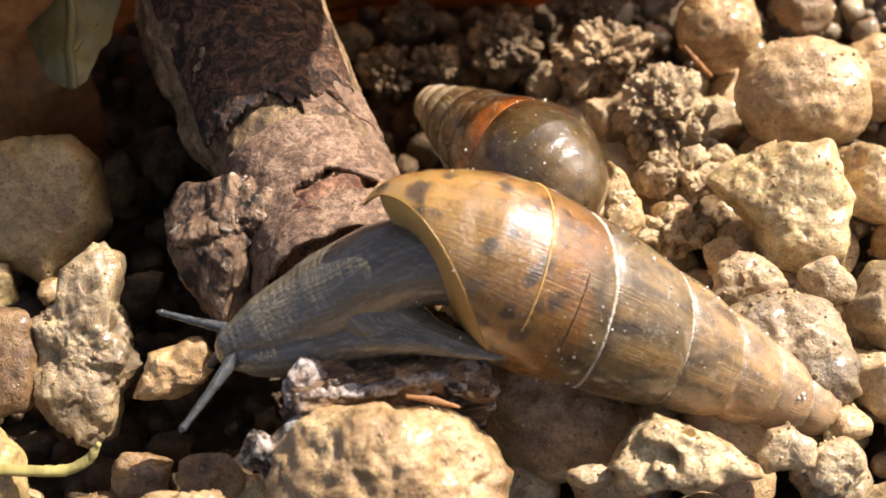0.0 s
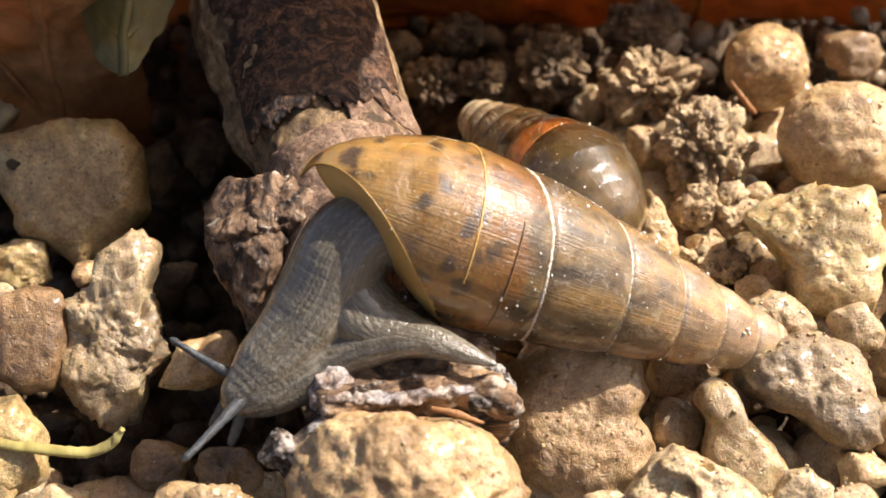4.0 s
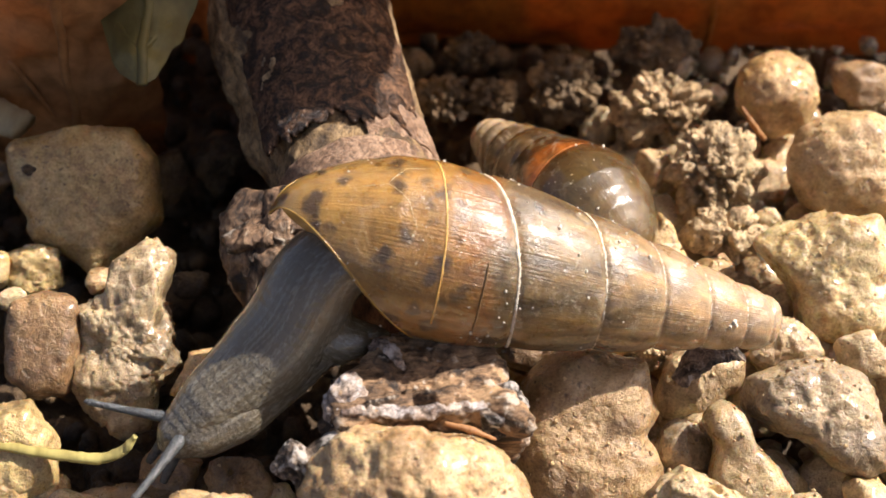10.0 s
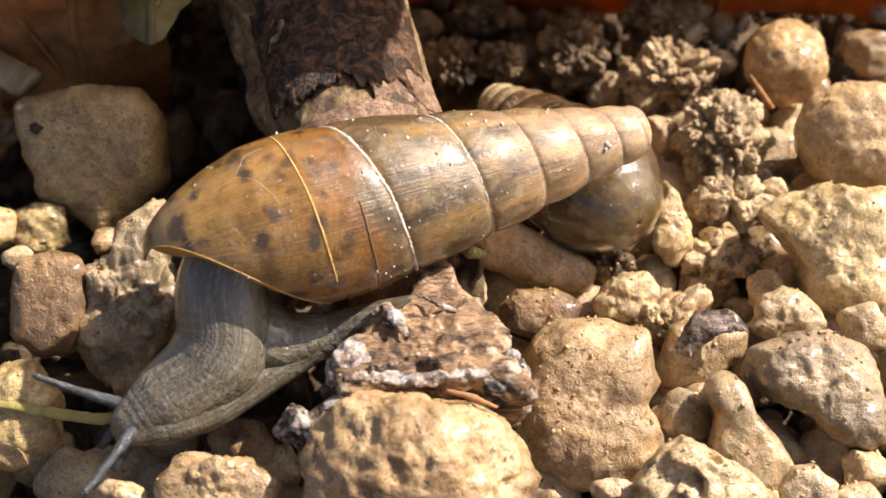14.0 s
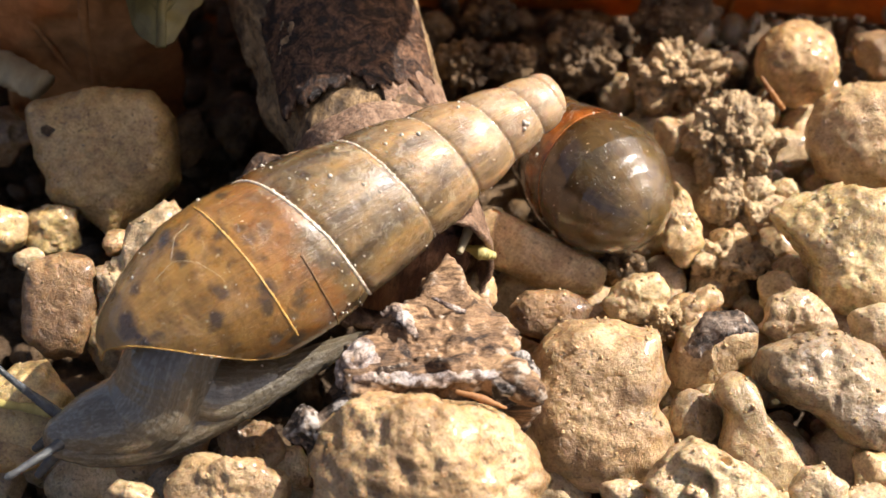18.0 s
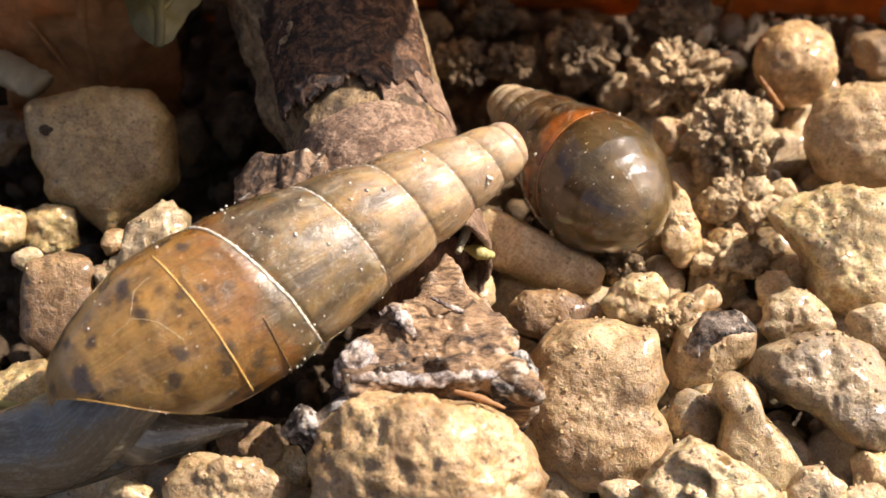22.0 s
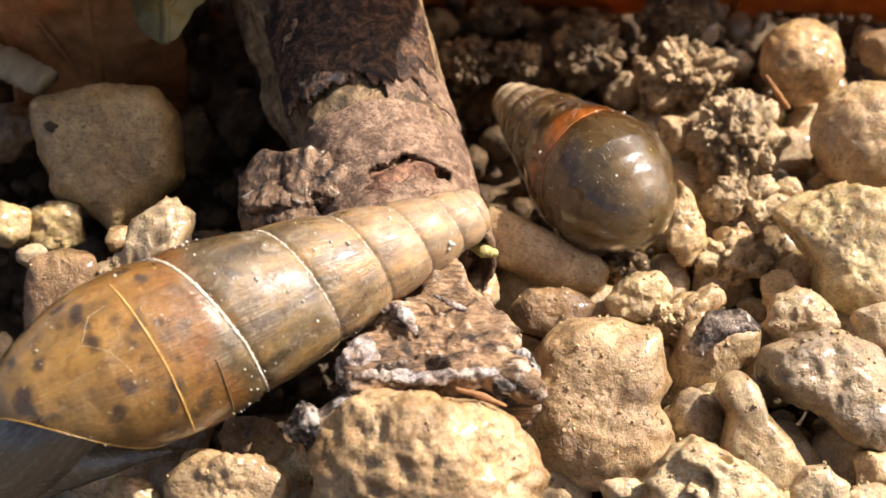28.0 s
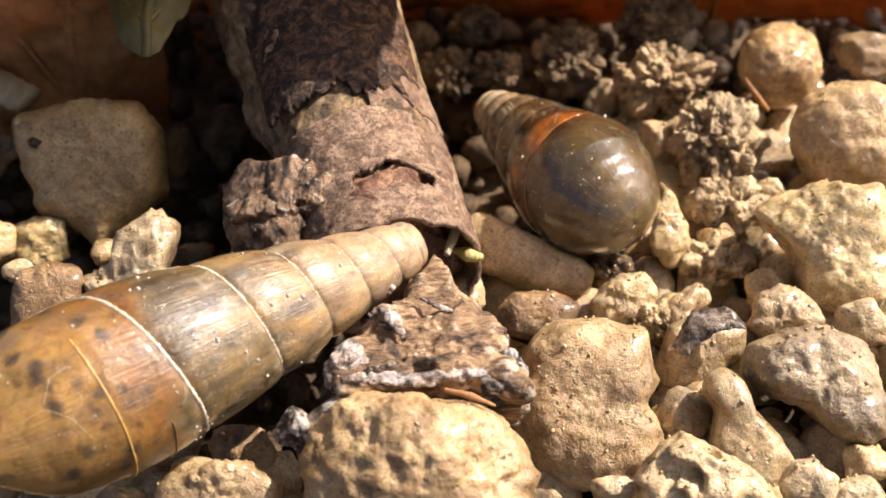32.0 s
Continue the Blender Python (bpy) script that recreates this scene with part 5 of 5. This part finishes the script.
for ob in list(scene.objects):
    if ob.type == "MESH" and ob.parent is None and ob.name.split(".")[0] in ("pebble", "soil_clod"):
        m = np.array(ob.matrix_basis)
        co = np.empty(len(ob.data.vertices) * 3)
        ob.data.vertices.foreach_get("co", co)
        idx = np.empty(len(ob.data.loops), dtype=np.int64)
        ob.data.loops.foreach_get("vertex_index", idx)
        w = co.reshape(-1, 3) @ m[:3, :3].T + m[:3, 3]
        bf += (idx.reshape(-1, 3) + len(bv)).tolist()
        bv += w.tolist()
tree = BVHTree.FromPolygons(bv, bf)
crng = np.random.default_rng(5)
vs, fs, n = [], [], 0
grain_shapes = [lump((1, 0.8, 0.7), seed=400 + k, level=2, rough=0.2, fine=0.1) for k in range(8)]
for _ in range(10000):
    x, y = crng.uniform(-30, 36), crng.uniform(-18, 30)
    if x < 2 and y > 8:
        continue
    if crng.uniform() > (0.9 if x > 6 else 0.35):
        continue
    hit, nrm, _, _ = tree.ray_cast(Vector((x * MM, y * MM, 0.03)), Vector((0, 0, -1)), 0.036)
    if hit is None or nrm.z < 0.45:
        continue
    size = 0.03 + 0.15 * crng.uniform() ** 5
    sv, sf = grain_shapes[int(crng.integers(8))]
    m = np.array(Euler(crng.uniform(0, 6.3, 3)).to_matrix())
    vs.append(sv * size @ m.T + np.array(hit) + np.array((0, 0, size * 0.3 * MM)))
    fs += [[q + n for q in f] for f in sf]
    n += len(sv)
crumbs = new("soil_crumbs", mesh_from("soil_crumbs", np.concatenate(vs), fs, CRUMB))
tagged(crumbs, "tiny tan and dark soil crumbs scattered over the stones", "soil", kind="stuff")


# ---- the snail's way: seconds, millimetres, degrees ----
SHELL_ROWS = [
    (0.0, 0.04, -7.39, 14.66, -143.65, -48.25, -55.96),
    (0.5, -0.53, -6.77, 14.92, -143.91, -47.80, -56.68),
    (1.0, -1.85, -5.29, 15.37, -144.29, -48.37, -53.95),
    (1.5, -3.54, -4.82, 16.05, -139.69, -45.19, -57.40),
    (2.0, -4.25, -4.73, 15.99, -137.68, -45.78, -58.66),
    (2.5, -4.61, -4.91, 15.88, -137.01, -48.26, -56.97),
    (3.0, -4.97, -4.62, 15.36, -133.84, -49.64, -59.56),
    (3.5, -5.14, -4.51, 15.16, -137.50, -53.80, -54.05),
    (5.5, -5.23, -5.03, 15.38, -136.49, -52.72, -52.86),
    (6.0, -5.34, -4.83, 15.17, -134.38, -52.43, -55.07),
    (6.5, -6.68, -4.99, 14.73, -122.20, -48.04, -66.77),
    (7.0, -7.34, -4.74, 14.71, -121.00, -47.16, -68.08),
    (7.5, -7.20, -4.84, 14.81, -122.51, -46.64, -67.14),
    (8.0, -7.39, -4.48, 14.51, -119.79, -45.66, -70.44),
    (8.5, -7.41, -4.68, 14.61, -119.08, -44.72, -71.34),
    (9.0, -7.57, -4.82, 14.45, -117.18, -43.94, -72.72),
    (9.5, -7.68, -4.97, 14.44, -114.38, -41.07, -75.63),
    (10.0, -7.85, -5.18, 14.21, -112.47, -39.87, -76.24),
    (10.5, -8.05, -5.66, 14.24, -110.42, -38.66, -77.35),
    (11.0, -8.18, -4.83, 13.35, -107.66, -35.70, -80.47),
    (11.5, -8.32, -5.30, 13.54, -107.46, -35.88, -79.76),
    (12.0, -9.03, -5.78, 12.95, -101.75, -36.06, -80.69),
    (12.5, -11.11, -5.88, 12.55, -97.58, -47.27, -77.00),
    (13.0, -12.76, -6.50, 12.32, -95.39, -48.49, -73.54),
    (13.5, -14.21, -7.11, 11.44, -91.25, -46.02, -71.62),
    (14.0, -14.67, -7.90, 11.30, -88.38, -46.75, -71.29),
    (14.5, -15.06, -8.48, 10.77, -85.04, -47.89, -71.68),
    (16.5, -16.23, -10.11, 9.36, -78.28, -42.85, -70.78),
    (17.0, -16.93, -10.36, 8.59, -76.30, -41.59, -71.03),
    (17.5, -17.04, -11.81, 8.90, -76.83, -42.65, -68.21),
    (18.0, -17.20, -12.38, 8.78, -75.58, -41.98, -67.57),
    (18.5, -17.32, -12.78, 8.82, -76.60, -40.10, -65.71),
    (19.0, -17.12, -13.41, 8.52, -74.83, -40.87, -65.81),
    (19.5, -17.31, -13.76, 8.66, -74.81, -37.68, -65.42),
    (20.0, -17.87, -14.04, 8.46, -76.39, -36.09, -65.32),
    (20.5, -18.53, -14.51, 8.60, -77.49, -33.86, -64.74),
    (21.0, -18.96, -14.14, 7.88, -77.77, -31.79, -64.58),
    (21.5, -19.13, -14.78, 8.23, -78.63, -33.46, -64.06),
    (22.0, -19.44, -14.91, 8.19, -79.41, -31.94, -63.61),
    (22.5, -19.63, -15.37, 8.34, -80.49, -31.34, -62.66),
    (23.0, -19.88, -15.70, 8.58, -81.70, -31.89, -62.41),
    (23.5, -20.34, -16.35, 9.08, -84.29, -29.28, -60.99),
    (24.0, -20.60, -16.16, 8.62, -84.17, -29.10, -61.33),
    (24.5, -20.86, -16.44, 8.91, -85.34, -29.34, -60.98),
    (25.0, -21.28, -15.50, 8.23, -85.07, -26.62, -62.24),
    (25.5, -21.16, -16.40, 8.75, -85.59, -29.13, -60.87),
    (27.5, -22.23, -16.76, 8.73, -87.98, -28.58, -60.37),
    (28.0, -22.28, -16.85, 8.72, -88.33, -29.53, -60.16),
    (28.5, -22.37, -16.78, 8.69, -88.31, -29.29, -60.36),
    (29.0, -22.43, -16.99, 8.75, -88.21, -30.42, -60.36),
    (29.5, -22.56, -17.40, 8.78, -88.64, -28.50, -59.20),
    (30.0, -23.07, -18.36, 9.60, -91.18, -19.13, -57.08),
    (30.5, -23.19, -19.09, 10.20, -92.47, -15.85, -55.90),
    (31.0, -23.40, -19.14, 10.42, -92.51, -13.13, -56.41),
    (31.5, -23.57, -19.15, 10.32, -92.60, -11.09, -56.41),
    (32.0, -24.05, -19.46, 9.62, -92.70, -7.32, -55.46),
]
TAIL_ROWS = [(0, 4.6, -12.7, 9.0), (1, 4.3, -12.5, 9.0), (3, 3.5, -11.9, 9.0), (6, 1.5, -11.3, 9.0), (7, 0.6, -10.1, 8.6), (9, -2.2, -8.6, 7.6), (11, -3.0, -7.7, 7.0), (12.2, -2.5, -9.3, 7.0), (13, -1.8, -8.8, 7.6), (13.5, -1.9, -8.7, 8.2), (14.5, -2.6, -8.2, 8.0), (16.5, -3.6, -8.3, 7.4), (17.5, -4.5, -8.9, 7.0), (19, -6.6, -10.9, 5.6), (20, -8.9, -11.4, 4.6), (21, -10.8, -12.2, 3.8), (23, -12.5, -13.4, 3.4), (25, -14.1, -14.1, 3.2), (28, -15.8, -14.6, 3.2), (30, -18.0, -15.5, 3.2), (32, -19.7, -15.3, 3.2)]
MID_ROWS = [(0, 0.8, -11.0, 9.6), (1, 0.6, -11.0, 9.6), (3, 0.1, -10.6, 9.6), (6, -2.1, -9.5, 9.5), (7, -2.6, -8.8, 9.2), (9, -3.5, -8.4, 8.6), (11, -4.9, -7.3, 7.5), (12.5, -5.4, -9.5, 6.0), (13.5, -6.6, -8.4, 5.5), (17, -9.4, -10.3, 4.8), (19, -11.0, -11.9, 4.5), (21, -12.8, -13.0, 4.0), (25, -16.4, -14.4, 3.8), (28, -18.1, -15.0, 3.5), (30, -19.6, -16.1, 3.5), (32, -20.8, -17.4, 3.5)]
CHEST_ROWS = [(0, -2.5, -7.8, 9.0), (1, -2.6, -8.0, 9.3), (3, -4.5, -8.3, 8.8), (6, -5.7, -7.4, 8.5), (7, -6.6, -7.2, 8.0), (9, -7.5, -7.8, 7.5), (11, -8.1, -8.2, 7.2), (12.5, -8.9, -10.7, 6.6), (13.5, -10.1, -9.7, 6.2), (17, -14.1, -11.5, 4.8), (19, -15.9, -13.2, 4.4), (21, -18.8, -13.8, 3.8), (25, -21.5, -14.9, 3.5), (28, -23.1, -15.7, 3.5), (30, -24.2, -16.7, 3.5), (32, -25.4, -17.8, 3.5)]
HEAD_ROWS = [(0, -7.7, -8.5, 7.5), (1, -7.6, -9.4, 7.5), (3, -8.3, -11.4, 7.0), (6, -10.7, -10.3, 6.5), (7, -11.7, -10.3, 6.0), (9, -12.8, -11.1, 5.0), (11, -13.8, -11.8, 4.5), (12.5, -14.2, -13.9, 4.5), (13.5, -15.2, -13.0, 4.5), (17, -19.5, -13.3, 4.0), (19, -20.4, -13.9, 4.0), (21, -24.7, -14.3, 3.5), (25, -26.7, -15.5, 3.5), (28, -28.0, -16.3, 3.5), (30, -28.9, -17.1, 3.5), (32, -30.1, -17.7, 3.5)]
TIP_A_ROWS = [(0, -11.2, -12.8, 6.0), (1, -10.6, -14.1, 6.0), (3, -11.0, -15.4, 6.0), (6, -14.8, -14.4, 6.0), (7, -16.0, -14.4, 5.0), (9, -15.6, -16.0, 5.0), (11, -15.4, -16.7, 5.0), (12.5, -16.2, -17.3, 5.0), (13.5, -17.4, -17.6, 4.0), (17, -22.3, -17.4, 4.0), (19, -23.0, -16.5, 5.0), (21, -27.5, -16.2, 4.0), (25, -29.5, -17.3, 4.0), (28, -30.7, -18.1, 4.0), (30, -31.5, -18.9, 4.0), (32, -32.7, -19.2, 4.0)]
TIP_B_ROWS = [(0, -12.1, -6.0, 8.0), (1, -12.4, -9.7, 8.0), (3, -12.1, -8.9, 8.0), (6, -15.3, -8.3, 8.0), (7, -15.9, -8.9, 7.0), (9, -17.5, -9.9, 6.0), (11, -19.2, -10.9, 6.0), (12.5, -19.3, -11.7, 6.0), (13.5, -20.7, -11.5, 6.0), (17, -24.2, -10.7, 6.0), (19, -24.2, -10.7, 6.0), (21, -28.2, -12.5, 6.0), (25, -30.1, -13.6, 6.0), (28, -31.4, -14.5, 6.0), (30, -32.3, -15.3, 6.0), (32, -33.4, -15.7, 6.0)]


# ---- movement of the snail ----
def motions():

    def at(rows, t):
        a = np.array(rows, float)
        k = np.clip(np.searchsorted(a[:, 0], t) - 1, 0, len(a) - 2)
        # monotone-free cubic through the rows
        t0, t1 = a[k, 0], a[k + 1, 0]
        u = (t - t0) / (t1 - t0)
        p0, p1 = a[k, 1:], a[k + 1, 1:]
        m0 = (a[k + 1, 1:] - a[max(k - 1, 0), 1:]) / (a[k + 1, 0] - a[max(k - 1, 0), 0]) * (t1 - t0)
        k2 = min(k + 2, len(a) - 1)
        m1 = (a[k2, 1:] - a[k, 1:]) / (a[k2, 0] - a[k, 0]) * (t1 - t0)
        return (2 * u ** 3 - 3 * u ** 2 + 1) * p0 + (u ** 3 - 2 * u ** 2 + u) * m0 + (3 * u ** 2 - 2 * u ** 3) * p1 + (u ** 3 - u ** 2) * m1

    def spline(pts, n):
        pts = np.array(pts)
        g = np.concatenate([[0], np.cumsum(np.linalg.norm(np.diff(pts, axis=0), axis=1))])
        k = np.linspace(0, g[-1], 120)
        c = np.stack([np.interp(k, g, pts[:, j]) for j in range(3)], 1)
        for _ in range(320):
            c[1:-1] = (c[:-2] + 2 * c[1:-1] + c[2:]) / 4
        idx = np.linspace(0, 119, n).round().astype(int)
        tan = np.gradient(c, axis=0)[idx]
        return c[idx], tan / np.linalg.norm(tan, axis=1)[:, None]

    def along(p, z, up=(0, 0, 1)):
        z = Vector(z).normalized()
        x = Vector(up).cross(z).normalized()
        y = z.cross(x)
        m = Matrix((x, y, z)).transposed().to_4x4()
        return Matrix.Translation(Vector(p) * MM) @ m

    root, shell_r = [], []
    foot_rows, neck_rows, flank_rows = [[] for _ in foot], [[] for _ in neck], [[] for _ in flank]
    ta_rows, tb_rows, fe_rows = [], [], [[], []]
    for t, x, y, z, rx, ry, rz in SHELL_ROWS:
        sm = pose(x * MM, y * MM, z * MM, rx, ry, rz)
        tail, mid, chest, head = (at(r, t) for r in (TAIL_ROWS, MID_ROWS, CHEST_ROWS, HEAD_ROWS))
        base = Matrix.Translation(Vector((mid[0], mid[1], 0)) * MM)
        inv = base.inverted()
        root.append((t, base))
        shell_r.append((t, inv @ sm))
        fwd = (head - chest) / np.linalg.norm(head - chest)
        pts, tan = spline([tail, mid, chest * 0.55 + mid * 0.2 + head * 0.25 + np.array((0, 0.0, -1.0)), head - np.array((0, 0.1, 0.4))], len(foot))
        for k, rows in enumerate(foot_rows):
            rows.append((t, inv @ along(pts[k], tan[k])))
        inside, mouth, out = (np.array(sm @ (Vector(q) * MM)) / MM for q in ((-0.2, 0.4, 8.0), (-0.3, 0.7, 5.2), (-0.3, 1.2, 2.7)))
        pts, tan = spline([inside, mouth, out, chest, head], len(neck))
        for k, rows in enumerate(neck_rows):
            rows.append((t, inv @ along(pts[k], tan[k], (0.3, -0.7, 0.7))))
        pts, tan = spline([out * 0.6 + chest * 0.4, chest * 0.5 + mid * 0.5 + np.array((0, 0.2, 0.2)), mid * 0.6 + tail * 0.4 + np.array((0, 0, -0.1))], len(flank))
        for k, rows in enumerate(flank_rows):
            rows.append((t, inv @ along(pts[k], tan[k])))
        side = np.cross(fwd, (0, 0, 1))
        for tip, rows, sgn in ((at(TIP_A_ROWS, t), ta_rows, 0.6), (at(TIP_B_ROWS, t), tb_rows, -0.9)):
            b0 = head - side * sgn * 0.7 + np.array((0, 0, 0.3))
            rows.append((t, inv @ along(tip, tip - b0)))
        for q, sgn in ((0, 0.7), (1, -0.7)):
            b0 = head + fwd * 1.0 + side * sgn - np.array((0, 0, 0.6))
            fe_rows[q].append((t, inv @ along(b0, fwd + side * sgn * 0.3 - np.array((0, 0, 0.9)))))
    walk(snail, root)
    walk(shell, shell_r)
    for obs, rows in ((foot, foot_rows), (neck, neck_rows), (flank, flank_rows), ((tent_a, tent_b), (ta_rows, tb_rows)), (feelers, fe_rows)):
        for ob, r in zip(obs, rows):
            walk(ob, r)


motions()
